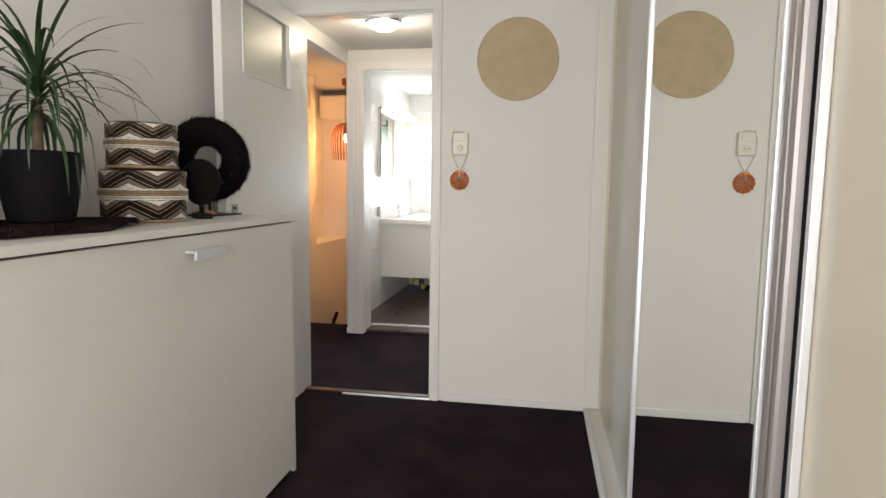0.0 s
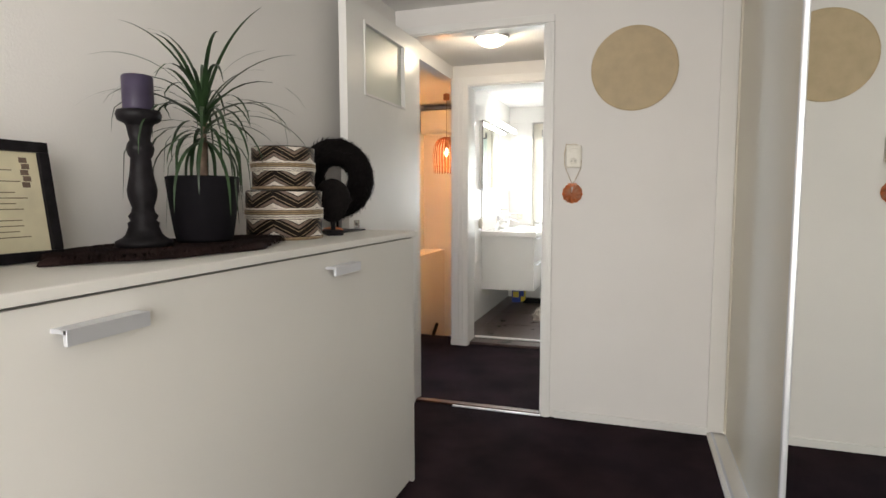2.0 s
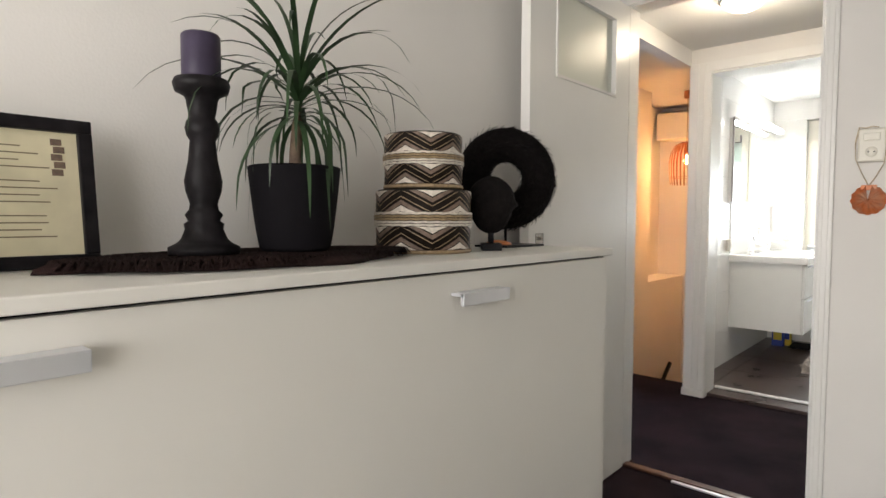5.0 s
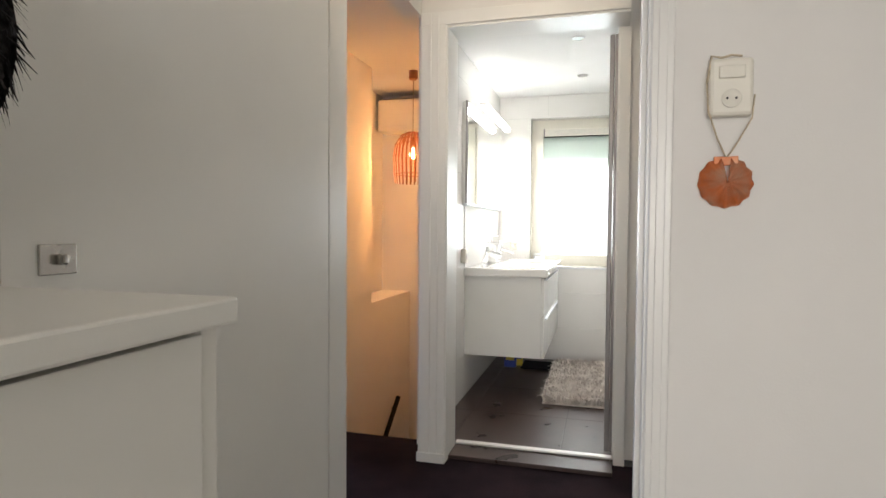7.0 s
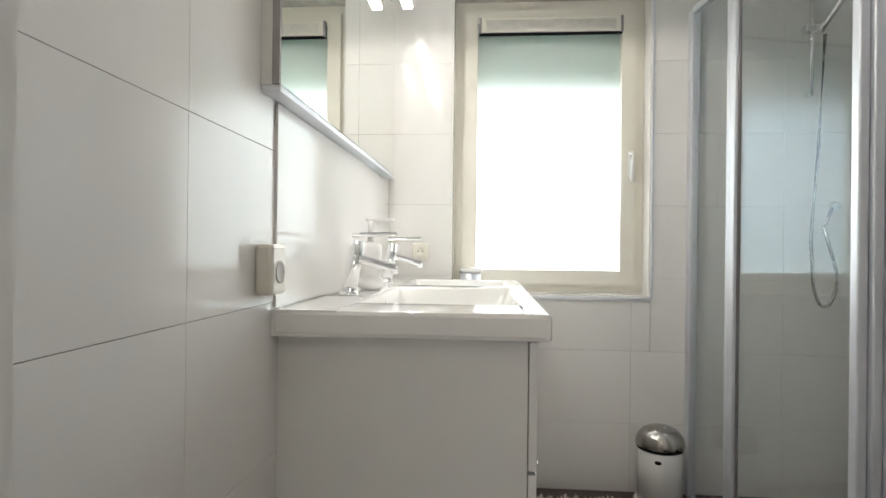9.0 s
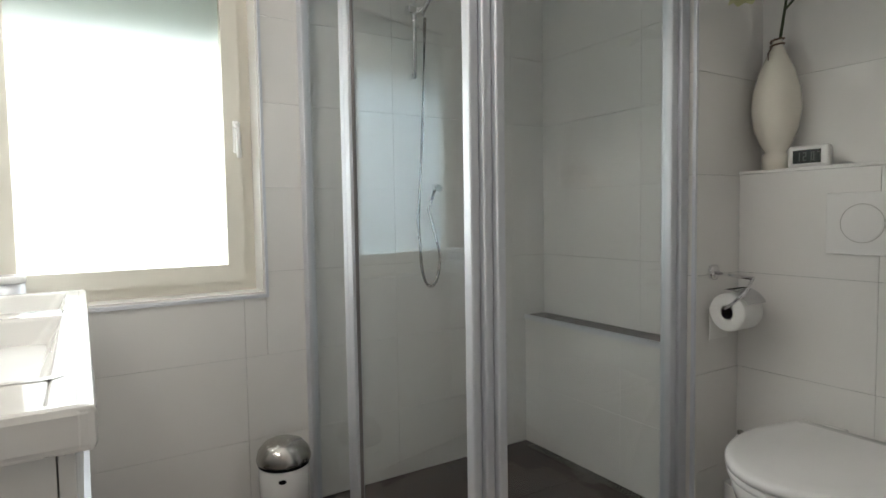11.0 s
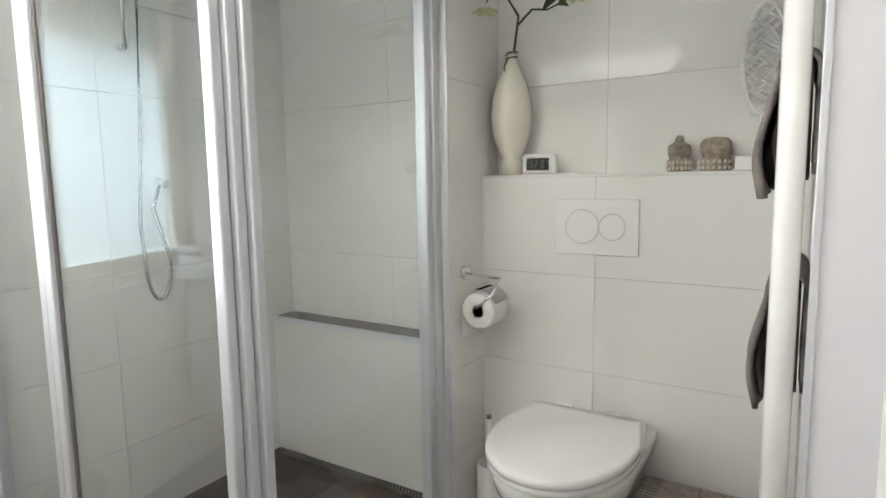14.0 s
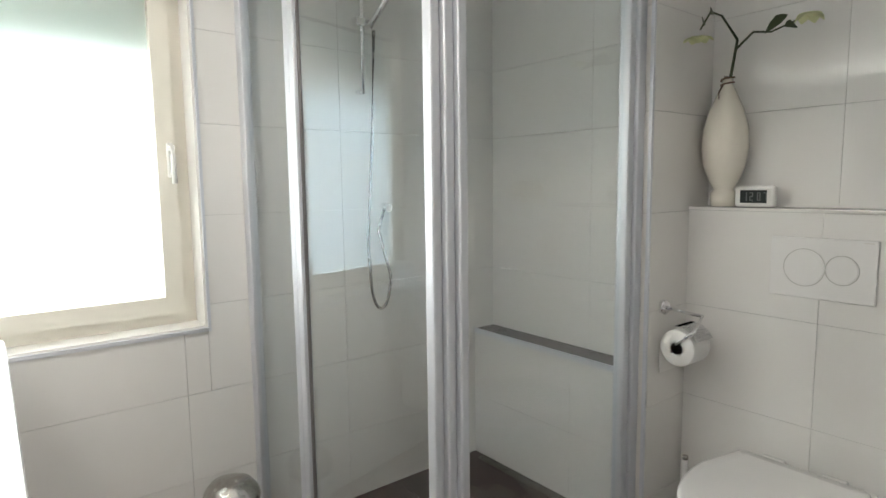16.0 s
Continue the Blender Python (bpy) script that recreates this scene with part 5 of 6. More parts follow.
def shag(name, x0, x1, y0, y1, n, length, label, seed):
    rng = random.Random(seed)
    ob = thing(name, ((x0 + x1) / 2, (y0 + y1) / 2, BZ), label, "rug")
    part("backing", B(x0 + 0.01, x1 - 0.01, y0 + 0.01, y1 - 0.01, BZ + 0.001, BZ + 0.012, 0.004), RUGM, ob)
    bm = bmesh.new()
    for _ in range(n):
        x, y = rng.uniform(x0 + 0.015, x1 - 0.015), rng.uniform(y0 + 0.015, y1 - 0.015)
        a, lean, L = rng.uniform(0, 6.283), rng.uniform(0.2, 0.9), length * rng.uniform(0.7, 1.15)
        d = Vector((math.cos(a), math.sin(a), 0))
        s_ = Vector((-math.sin(a), math.cos(a), 0))
        pts = [Vector((x, y, BZ + 0.010)), Vector((x, y, BZ + 0.010)) + d * L * lean * 0.25 + Vector((0, 0, L * 0.6)), Vector((x, y, BZ + 0.010)) + d * L * lean * 0.8 + Vector((0, 0, L * (0.9 - 0.5 * lean * lean)))]
        ribbon(bm, pts, [0.0034, 0.0042, 0.0028], s_)
    pile = part("shaggy_top", bm, RUGM, ob, "long beige-grey shaggy yarn")
    tagged(pile, kind="stuff")


shag("bath_rug", -0.50, 0.10, 2.50, 3.66, 15000, 0.072, "beige-grey shaggy rug on the dark bathroom floor", 1)
shag("toilet_rug", 0.56, 1.16, 2.06, 2.66, 8000, 0.072, "beige-grey shaggy mat in front of the toilet", 2)

# ---- things on the cabinet ----
# carved wooden bowl of square facets
bo = thing("wooden_bowl", (-0.67, -3.22, CT), "large oval grey-brown bowl with chiselled facets", "bowl")
bm = bmesh.new()
NB, NR = 44, 6
BC = (-0.67, -3.27, CT + 0.001)


def bowl_pt(i, j, off):
    v = j / NR
    r = (0.46 + 0.54 * math.sin(v * 1.4) / math.sin(1.4)) - off
    a = 2 * math.pi * i / NB
    return (BC[0] + 0.225 * r * math.cos(a), BC[1] + 0.50 * r * math.sin(a), BC[2] + 0.205 * v ** 1.15)


for j in range(NR):
    for i in range(NB):
        q = [bowl_pt(i + a, j + b, 0) for a, b in ((0, 0), (1, 0), (1, 1), (0, 1))]
        c = Vector(bowl_pt(i + 0.5, j + 0.5, -0.022))
        ins = [Vector(p).lerp(c, 0.28) + (c - Vector(BC)).normalized() * 0.004 for p in q]
        vq = [bm.verts.new(p) for p in q]
        vi = [bm.verts.new(p) for p in ins]
        bm.faces.new(vi)
        for k in range(4):
            bm.faces.new((vq[k], vq[(k + 1) % 4], vi[(k + 1) % 4], vi[k]))
bmesh.ops.remove_doubles(bm, verts=bm.verts[:], dist=0.0005)
part("outer_shell", bm, WOOD, bo)
bm = bmesh.new()
loop_skin(bm, [[bowl_pt(i, NR, 0) for i in range(NB)], [(p[0], p[1], p[2] + 0.004) for p in (bowl_pt(i, NR, 0.02) for i in range(NB))], [bowl_pt(i, NR, 0.06) for i in range(NB)], [(p[0], p[1], p[2] + 0.02) for p in (bowl_pt(i, 3, 0.06) for i in range(NB))], [(p[0], p[1], p[2] + 0.02) for p in (bowl_pt(i, 0, 0.0) for i in range(NB))]], False, True)
part("inner_shell", bm, WOOD, bo)
part("foot", B(BC[0] - 0.04, BC[0] + 0.04, BC[1] - 0.12, BC[1] + 0.12, CT + 0.0005, CT + 0.006), WOOD, bo)
# hide pouch leaning out of the bowl
hp_ = thing("hide_pouch", (-0.72, -2.95, CT + 0.2), "dark purple hide pouch edged with shells, in the bowl", "pouch")
bm = bmesh.new()
PT = [(-3.32, 0.10, 0.08), (-3.20, 0.165, 0.10), (-3.10, 0.215, 0.10), (-3.00, 0.275, 0.095), (-2.93, 0.315, 0.085), (-2.88, 0.318, 0.075), (-2.84, 0.295, 0.062), (-2.815, 0.25, 0.040), (-2.805, 0.21, 0.015)]
loops = []
for y, z, w in PT:
    lo = max(0.055, z - 0.19)
    loops.append([(-0.72 + w * math.cos(2 * math.pi * k / 28) * (1 + 0.05 * math.sin(5 * 2 * math.pi * k / 28 + 20 * y)), y + 0.012 * math.sin(2 * math.pi * k / 28), CT + lo + (z - lo) * (0.5 + 0.5 * math.sin(2 * math.pi * k / 28))) for k in range(28)])
loop_skin(bm, loops)
part("pouch", bm, BAG, hp_)
bm = bmesh.new()
rng = random.Random(3)
for k in range(34):
    u = k / 33
    y, z = -2.95 + 0.12 * u, CT + 0.318 - 0.05 * max(0, u - 0.6)
    q = bmesh.ops.create_icosphere(bm, subdivisions=1, radius=0.006)
    for v in q["verts"]:
        v.co = Vector((v.co.x * 0.7, v.co.y, v.co.z * 0.7)) + Vector((-0.70 + 0.02 * (k % 3 - 1) + rng.uniform(-0.01, 0.01), y, z + rng.uniform(-0.015, 0.008)))
tagged(part("shell_edge", bm, BEADG, hp_, "edging of small shells and cord"), kind="stuff")
bm = bmesh.new()
for k in range(6):
    q = bmesh.ops.create_icosphere(bm, subdivisions=2, radius=0.007)
    for v in q["verts"]:
        v.co = Vector((v.co.x, v.co.y * 1.2, v.co.z * 0.8)) + Vector((-0.70 + 0.004 * (k % 2), -2.870 + 0.011 * k, CT + 0.318 - 0.0030 * k * k))
tagged(part("knotted_edge", bm, BAG, hp_, "dark knotted leather edging"), kind="stuff")
nudge(hp_, 0.0, 0.05)
pd = thing("seed_pod", (-0.585, -2.84, CT), "dark dried seed pod with a pointed tip", "seed pod")
bm = xform(lathe(bmesh.new(), [(0.004, -0.072), (0.013, -0.062), (0.018, -0.046), (0.022, -0.036), (0.036, -0.024), (0.047, 0.0), (0.048, 0.022), (0.042, 0.040), (0.036, 0.046), (0.030, 0.038), (0.002, 0.030)], (0, 0, 0), 40, wob=0.09), Matrix.Translation((-0.575, -2.825, CT + 0.046)) @ Vector((-0.45, 0.78, 0.42)).to_track_quat("Z", "Y").to_matrix().to_4x4())
part("pod", bm, POD, pd)
rd = thing("reed_diffuser", (-0.66, -2.725, CT), "slim black bottle with reed sticks", "reed diffuser")
part("bottle", lathe(bmesh.new(), [(0.021, 0), (0.022, 0.004), (0.022, 0.085), (0.020, 0.100), (0.013, 0.115), (0.012, 0.124), (0.018, 0.136), (0.017, 0.139)], (-0.66, -2.725, CT + 0.001), 28), BLACKP, rd)
for k in range(6):
    a = k * 1.05
    part("reed", tube(bmesh.new(), [(-0.66, -2.725, CT + 0.10), (-0.66 + 0.03 * math.cos(a), -2.725 + 0.04 * math.sin(a), CT + 0.22)], 0.0014, 6), WAX, rd)
# framed certificate leaning on the wall
fm = thing("picture_frame", (-0.80, -2.53, CT), "black frame with a yellowed certificate, leaning on the wall", "picture frame")
M = Matrix.Translation((-0.80, -2.53, CT + 0.002)) @ Matrix.Rotation(radians(-8), 4, "Y")
FW, FH = 0.37, 0.275
for x0, x1, z0, z1 in ((-FW / 2, FW / 2, 0, 0.024), (-FW / 2, FW / 2, FH - 0.024, FH), (-FW / 2, -FW / 2 + 0.024, 0.024, FH - 0.024), (FW / 2 - 0.024, FW / 2, 0.024, FH - 0.024)):
    part("moulding", xform(B(-0.008, 0.010, x0, x1, z0, z1, 0.002), M), BLACK, fm)
sheet = part("certificate", xform(B(-0.004, -0.001, -FW / 2 + 0.022, FW / 2 - 0.022, 0.022, FH - 0.022), M), PAPER, fm, "yellowed printed certificate")
rng = random.Random(8)
for k in range(14):
    z = FH - 0.055 - k * 0.0125
    ln = 0.24 if k not in (4, 9) else 0.12
    a = -0.115 if k > 2 else -0.06
    part("text_line", xform(B(-0.0009, -0.0004, a, a + ln * rng.uniform(0.85, 1.0) - (0.08 if k < 3 else 0), z, z + 0.0022), M), INK, sheet)
part("seal", xform(lathe(bmesh.new(), [(0.014, 0), (0.014, 0.0004)], (0, 0, 0), 24), M @ Matrix.Translation((-0.0009, -0.08, 0.048)) @ Matrix.Rotation(radians(90), 4, "Y")), mat("faint_seal", (0.55, 0.49, 0.33), 0.8), sheet)
bm = bmesh.new()
for k in range(5):
    box(bm, -0.0009, -0.0003, 0.118 + 0.004 * (k % 2), 0.136 + 0.004 * (k % 2), FH - 0.105 + k * 0.014, FH - 0.093 + k * 0.014, 0.0)
part("drawing", xform(bm, M), TAUPE, sheet)
# fur
fu = thing("fur_throw", (-0.70, -2.08, CT), "dark brown fur pelt lying under the plant", "fur")
rng = random.Random(21)
bm = bmesh.new()
outline = []
for k in range(60):
    a = 2 * math.pi * k / 60
    rr = 1 + 0.10 * math.sin(3 * a + 1) + 0.07 * math.sin(7 * a) + 0.04 * math.sin(11 * a)
    outline.append((-0.70 + 0.165 * rr * math.cos(a), -2.06 + 0.36 * rr * math.sin(a)))
rings = [[(-0.70 + (x + 0.70) * f, -2.06 + (y + 2.06) * f, CT + z) for x, y in outline] for f, z in ((1.0, 0.001), (0.99, 0.010), (0.94, 0.018), (0.6, 0.020))]
loop_skin(bm, rings)
part("pelt", bm, FUR, fu)
bm = bmesh.new()
for _ in range(7000):
    a, q = rng.uniform(0, 6.283), math.sqrt(rng.random())
    x, y = -0.70 + 0.165 * 1.05 * q * math.cos(a), -2.06 + 0.36 * 1.05 * q * math.sin(a)
    b = a + rng.uniform(-0.8, 0.8)
    d, s_ = Vector((math.cos(b), math.sin(b), 0)), Vector((-math.sin(b), math.cos(b), 0))
    L = rng.uniform(0.018, 0.035)
    p = Vector((x, y, CT + 0.014))
    ribbon(bm, [p, p + d * L * 0.5 + Vector((0, 0, 0.008)), p + d * L + Vector((0, 0, -0.003 if q < 0.9 else -0.008))], [0.0016, 0.0014, 0.0004], s_)
tagged(part("hair", bm, FUR, fu), kind="stuff")
FZ = CT + 0.021
# turned candlestick
cs = thing("candlestick", (-0.72, -2.18, FZ), "black turned wooden candlestick", "candlestick")
part("column", lathe(bmesh.new(), [(0.068, 0), (0.068, 0.014), (0.052, 0.022), (0.044, 0.03), (0.036, 0.05), (0.038, 0.06), (0.030, 0.066), (0.036, 0.078), (0.028, 0.088), (0.026, 0.10), (0.034, 0.125), (0.036, 0.145), (0.028, 0.185), (0.024, 0.225), (0.030, 0.235), (0.033, 0.25), (0.030, 0.262), (0.024, 0.27), (0.028, 0.29), (0.030, 0.305), (0.034, 0.312), (0.050, 0.320), (0.054, 0.335), (0.050, 0.345), (0.002, 0.346)], (-0.72, -2.18, FZ + 0.001), 36), BLACK, cs)
cd = thing("pillar_candle", (-0.72, -2.18, FZ + 0.347), "short dark purple pillar candle", "candle")
part("wax", lathe(bmesh.new(), [(0.036, 0), (0.037, 0.004), (0.037, 0.082), (0.034, 0.086), (0.028, 0.080), (0.002, 0.076)], (-0.72, -2.18, FZ + 0.3475), 32), CANDLE, cd)
part("wick", tube(bmesh.new(), [(-0.72, -2.18, FZ + 0.42), (-0.719, -2.178, FZ + 0.438)], 0.0015, 6), BLACKP, cd)
# potted dracaena
pp = thing("potted_plant", (-0.70, -1.98, FZ), "dracaena in a ribbed black pot", "plant")
prof = [(0.072, 0), (0.074, 0.003)]
for k in range(46):
    z = 0.004 + 0.176 * k / 45
    prof.append((0.074 + 0.026 * (z / 0.18) ** 0.7 + (0.0014 if k % 2 else 0), z))
prof += [(0.100, 0.184), (0.094, 0.186), (0.092, 0.165), (0.002, 0.163)]
pot = part("pot", lathe(bmesh.new(), prof, (-0.70, -1.98, FZ + 0.001), 44), BLACKP, pp)
part("soil", lathe(bmesh.new(), [(0.091, 0.160), (0.09, 0.168), (0.002, 0.170)], (-0.70, -1.98, FZ + 0.002), 24), CARPET, pot)
part("trunk", tube(bmesh.new(), [(-0.70, -1.98, FZ + 0.16), (-0.703, -1.976, FZ + 0.22), (-0.70, -1.972, FZ + 0.28), (-0.698, -1.97, FZ + 0.34)], 0.014, 12, 0.011), TRUNK, pp)
rng = random.Random(5)
for k in range(74):
    a = k * 2.399 + rng.uniform(-0.2, 0.2)
    u = k / 73
    elev = radians(-15 + 88 * u + rng.uniform(-12, 12))
    L = rng.uniform(0.25, 0.37) * (1.08 if u > 0.35 else 0.85)
    d = Vector((math.cos(a), math.sin(a), 0))
    s_ = Vector((-math.sin(a), math.cos(a), 0))
    p = Vector((-0.698, -1.97, FZ + 0.285 + 0.09 * u))
    pts, v, e = [p.copy()], p.copy(), elev
    droop = rng.uniform(0.09, 0.26) * (1.25 - 0.6 * u)
    for st_ in range(9):
        v = v + (d * math.cos(e) + Vector((0, 0, math.sin(e)))) * (L / 9)
        if v.x < -0.915:
            v.x = -0.915 + rng.uniform(0, 0.004)
        pts.append(v.copy())
        e = max(e - droop * (1 + st_ * 0.12), radians(-86))
    W = 0.0060
    bm = bmesh.new()
    ribbon(bm, pts, [W * 0.7, W, W, W, W * 0.95, W * 0.85, W * 0.7, W * 0.55, W * 0.35, 0.0004], s_)
    part("leaf", bm, LEAF, pp)


# beaded boxes
def zigzag_band(bm_of, r, z0, z1, n, c, rows):
    """Stacked zigzag ridges of beads round a drum: rows of (offset, half thickness, key, proud)."""
    for off, half_t, key, proud in rows:
        bm = bm_of[key]
        N = n * 2
        pts = []
        for k in range(N * 4 + 1):
            a = 2 * math.pi * k / (N * 4)
            tri = abs(((k / 4) % 2) - 1)
            zc = z0 + (z1 - z0) * (0.12 + 0.76 * tri) + off
            pts.append((a, zc))
        for (a0, c0), (a1, c1) in zip(pts, pts[1:]):
            q = []
            for a, zc in ((a0, c0), (a1, c1)):
                for s in (-1, 1):
                    q.append((a, min(max(zc + s * half_t, z0), z1)))
            if abs(q[0][1] - q[1][1]) < 1e-4 and abs(q[2][1] - q[3][1]) < 1e-4:
                continue
            rr = r + proud
            v = [bm.verts.new((c[0] + rr * math.cos(a), c[1] + rr * math.sin(a), z)) for a, z in (q[0], q[2], q[3], q[1])]
            bm.faces.new(v)


def drum(name, c, r, h, label):
    t = thing(name, c, label, "box", "beaded boxes")
    part("base", lathe(bmesh.new(), [(r + 0.003, 0), (r + 0.005, 0.004), (r + 0.003, 0.010)], (c[0], c[1], c[2] + 0.0005), 48), BEADG, t)
    part("drum", lathe(bmesh.new(), [(r, 0.009), (r, h - 0.004), (r - 0.006, h), (0.002, h + 0.002)], c, 48), BROWNB, t)
    bms = {"w": bmesh.new(), "t": bmesh.new(), "g": bmesh.new()}
    for z0, z1 in ((c[2] + 0.012, c[2] + h * 0.42), (c[2] + h * 0.64, c[2] + h - 0.004)):
        hh = z1 - z0
        rows = [(-hh * 0.42, hh * 0.10, "t", 0.0016), (hh * 0.42, hh * 0.10, "t", 0.0016), (-hh * 0.70, hh * 0.14, "w", 0.0026), (hh * 0.72, hh * 0.14, "w", 0.0026), (-hh * 0.16, hh * 0.02, "g", 0.002), (hh * 0.16, hh * 0.02, "g", 0.002)]
        zigzag_band(bms, r, z0, z1, 5, c, rows)
    tagged(part("zigzag", bms["w"], BEADW, t, "white bead triangles"), kind="stuff")
    tagged(part("zigzag", bms["t"], TAUPE, t, "taupe bead zigzag"), kind="stuff")
    tagged(part("zigzag", bms["g"], BEADG, t, "thin gold bead line"), kind="stuff")
    for k, m in enumerate((BEADW, BEADW, BEADG, BEADG, BEADW)):
        z = c[2] + h * (0.445 + 0.045 * k)
        bm = bmesh.new()
        pts = [(c[0] + (r + 0.003 + 0.0012 * math.sin(i * 2.1)) * math.cos(2 * math.pi * i / 90), c[1] + (r + 0.003 + 0.0012 * math.sin(i * 2.1)) * math.sin(2 * math.pi * i / 90), z + 0.0008 * math.sin(i * 1.7)) for i in range(91)]
        part("cord", tube(bm, pts, h * 0.020, 6), m, t)
    return t


drum("beaded_box", (-0.72, -1.545, CT), 0.132, 0.172, "round box of brown and white zigzag beadwork")
drum("beaded_box", (-0.72, -1.545, CT + 0.175), 0.108, 0.150, "smaller beaded zigzag box stacked on another")

# feather ring on a stand
fr_ = thing("feather_ring", (-0.72, -1.17, CT), "black feathered ring ornament on a metal stand", "ornament")
RC = Vector((-0.73, -1.135, CT + 0.228))
nrm = Vector((0.74, -0.67, 0)).normalized()
ux, uz = Vector((0.67, 0.74, 0)).normalized(), Vector((0, 0, 1))
bm = bmesh.new()
rng = random.Random(9)
NA, NT = 64, 16
rings = []
for i in range(NA):
    a = 2 * math.pi * i / NA
    d = ux * math.cos(a) + uz * math.sin(a)
    rings.append([bm.verts.new(RC + d * (0.112 + 0.056 * math.cos(2 * math.pi * k / NT)) + nrm * 0.030 * math.sin(2 * math.pi * k / NT)) for k in range(NT)])
for i in range(NA):
    for k in range(NT):
        bm.faces.new((rings[i][k], rings[(i + 1) % NA][k], rings[(i + 1) % NA][(k + 1) % NT], rings[i][(k + 1) % NT])).smooth = True
part("ring", bm, FEATHER, fr_)
bm = bmesh.new()
for _ in range(2600):
    a, b = rng.uniform(0, 6.283), rng.uniform(0, 6.283)
    d = ux * math.cos(a) + uz * math.sin(a)
    tdir = (-ux * math.sin(a) + uz * math.cos(a))
    n_ = d * math.cos(b) + nrm * math.sin(b)
    p = RC + d * (0.112 + 0.055 * math.cos(b)) + nrm * 0.029 * math.sin(b)
    L = rng.uniform(0.012, 0.026)
    e = p + (n_ * 0.35 + tdir * rng.uniform(-1, -0.3)).normalized() * L
    ribbon(bm, [p, e], [0.004, 0.001], d.cross(nrm).cross(n_).normalized() if abs(n_.dot(nrm)) < 0.99 else ux)
tagged(part("plumage", bm, FEATHER, fr_), kind="stuff")
part("rod", tube(bmesh.new(), [(RC.x, RC.y, CT + 0.006), (RC.x, RC.y, CT + 0.062)], 0.005, 10), BLACKP, fr_)
part("base", B(RC.x - 0.06, RC.x + 0.07, RC.y - 0.09, RC.y + 0.13, CT + 0.0005, CT + 0.007, 0.001), BLACK, fr_)
fs = thing("fan_shell", (-0.72, -1.10, CT + 0.007), "small brown scallop shell on the stand base", "shell")
part("valve", lathe(bmesh.new(), [(0.045, 0.0), (0.040, 0.008), (0.022, 0.014), (0.002, 0.016)], (-0.735, -1.17, CT + 0.0075), 30, wob=0.03), SHELLM, fs)
mk = thing("wooden_bird", (-0.64, -1.335, CT), "black round carved bird on a block stand", "ornament")
part("block", xform(B(-0.03, 0.03, -0.055, 0.055, 0.0005, 0.020, 0.002), Matrix.Translation((-0.64, -1.335, CT)) @ Matrix.Rotation(radians(40), 4, "Z")), BLACK, mk)
part("stem", tube(bmesh.new(), [(-0.64, -1.335, CT + 0.02), (-0.64, -1.335, CT + 0.07)], 0.009, 12), BLACK, mk)
bm = bmesh.new()
q = bmesh.ops.create_uvsphere(bm, u_segments=28, v_segments=18, radius=1.0)
for v in bm.verts:
    x, y, z = v.co
    k = 1 + 0.08 * math.sin(3 * z) + (0.20 if (x > 0.25 and -0.05 < z < 0.12) else 0)
    cut = 0.82 if (x < -0.3 and -0.25 < z < 0.0) else 1.0
    v.co = Vector((x * 0.070 * k * cut, y * 0.034, z * 0.086))
xform(bm, Matrix.Translation((-0.64, -1.335, CT + 0.135)) @ Matrix.Rotation(radians(48), 4, "Z"))
for f in bm.faces:
    f.smooth = True
part("body", bm, FEATHER, mk)

# ---- ceiling fittings of the bathroom ----
for x, y in ((-0.28, 2.35), (-0.28, 3.25)):
    dl = thing("recessed_downlight", (x, y, BH), "small round chrome recessed ceiling spot", "downlight", "bathroom ceiling spots")
    part("trim_ring", lathe(bmesh.new(), [(0.026, -0.003), (0.040, -0.006), (0.043, -0.0005)], (x, y, BH - 0.0005), 28), CHROME, dl)
    part("lens", lathe(bmesh.new(), [(0.025, -0.001), (0.002, -0.0015)], (x, y, BH - 0.001), 24), TUBE, dl)

# ---- office beyond the landing ----
struct("floor_office", B(-5.4, -1.96, 0.1, 5.0, -0.1, 0.0), OFLOOR, "grey wood-look office floor", "floor")
struct("ceiling_office", B(-5.4, -2.25, 0.1, 5.0, 2.46, 2.56), CEIL, "white office ceiling", "ceiling")
bm = bmesh.new()
box(bm, -5.4, -5.3, 0.1, 2.4, 0, 2.46)
box(bm, -5.4, -5.3, 3.4, 5.0, 0, 2.46)
box(bm, -5.4, -5.3, 2.4, 3.4, 0, 0.85)
box(bm, -5.4, -5.3, 2.4, 3.4, 2.2, 2.46)
struct("wall_office_west", bm, PAINT, "office wall with a window opening", "wall")
struct("wall_office_north", B(-5.4, -2.25, 5.0, 5.1, 0, 2.46), PAINT, "plain office wall", "wall")
struct("wall_office_south", B(-5.4, -1.9, 0.0, 0.10, 0, 2.46), PAINT, "plain office wall", "wall")
struct("wall_office_east", B(-2.28, -2.25, 2.85, 5.0, 0, 2.46), PAINT, "office wall backing the stairwell", "wall")
of = thing("office_door_frame", (-1.92, 1.5, 0), "white office door frame with a strike plate", "door frame", kind="structure")
part("jamb", B(-1.945, -1.848, 1.54, 1.57, 0, 2.26, 0.003), TRIM, of)
part("architrave", B(-1.868, -1.848, 1.571, 1.615, 0, 2.30, 0.003), TRIM, of)
for z in (1.02, 1.09):
    part("strike_plate", B(-1.93, -1.90, 1.537, 1.5405, z, z + 0.03), BRUSHED, of)
du = thing("drawer_unit", (-2.35, 2.0, 0), "white tall chest of drawers beside the office door", "drawers")
part("body", B(-2.33, -2.10, 1.78, 2.20, 0.0, 1.02, 0.003), LACQUER, du)
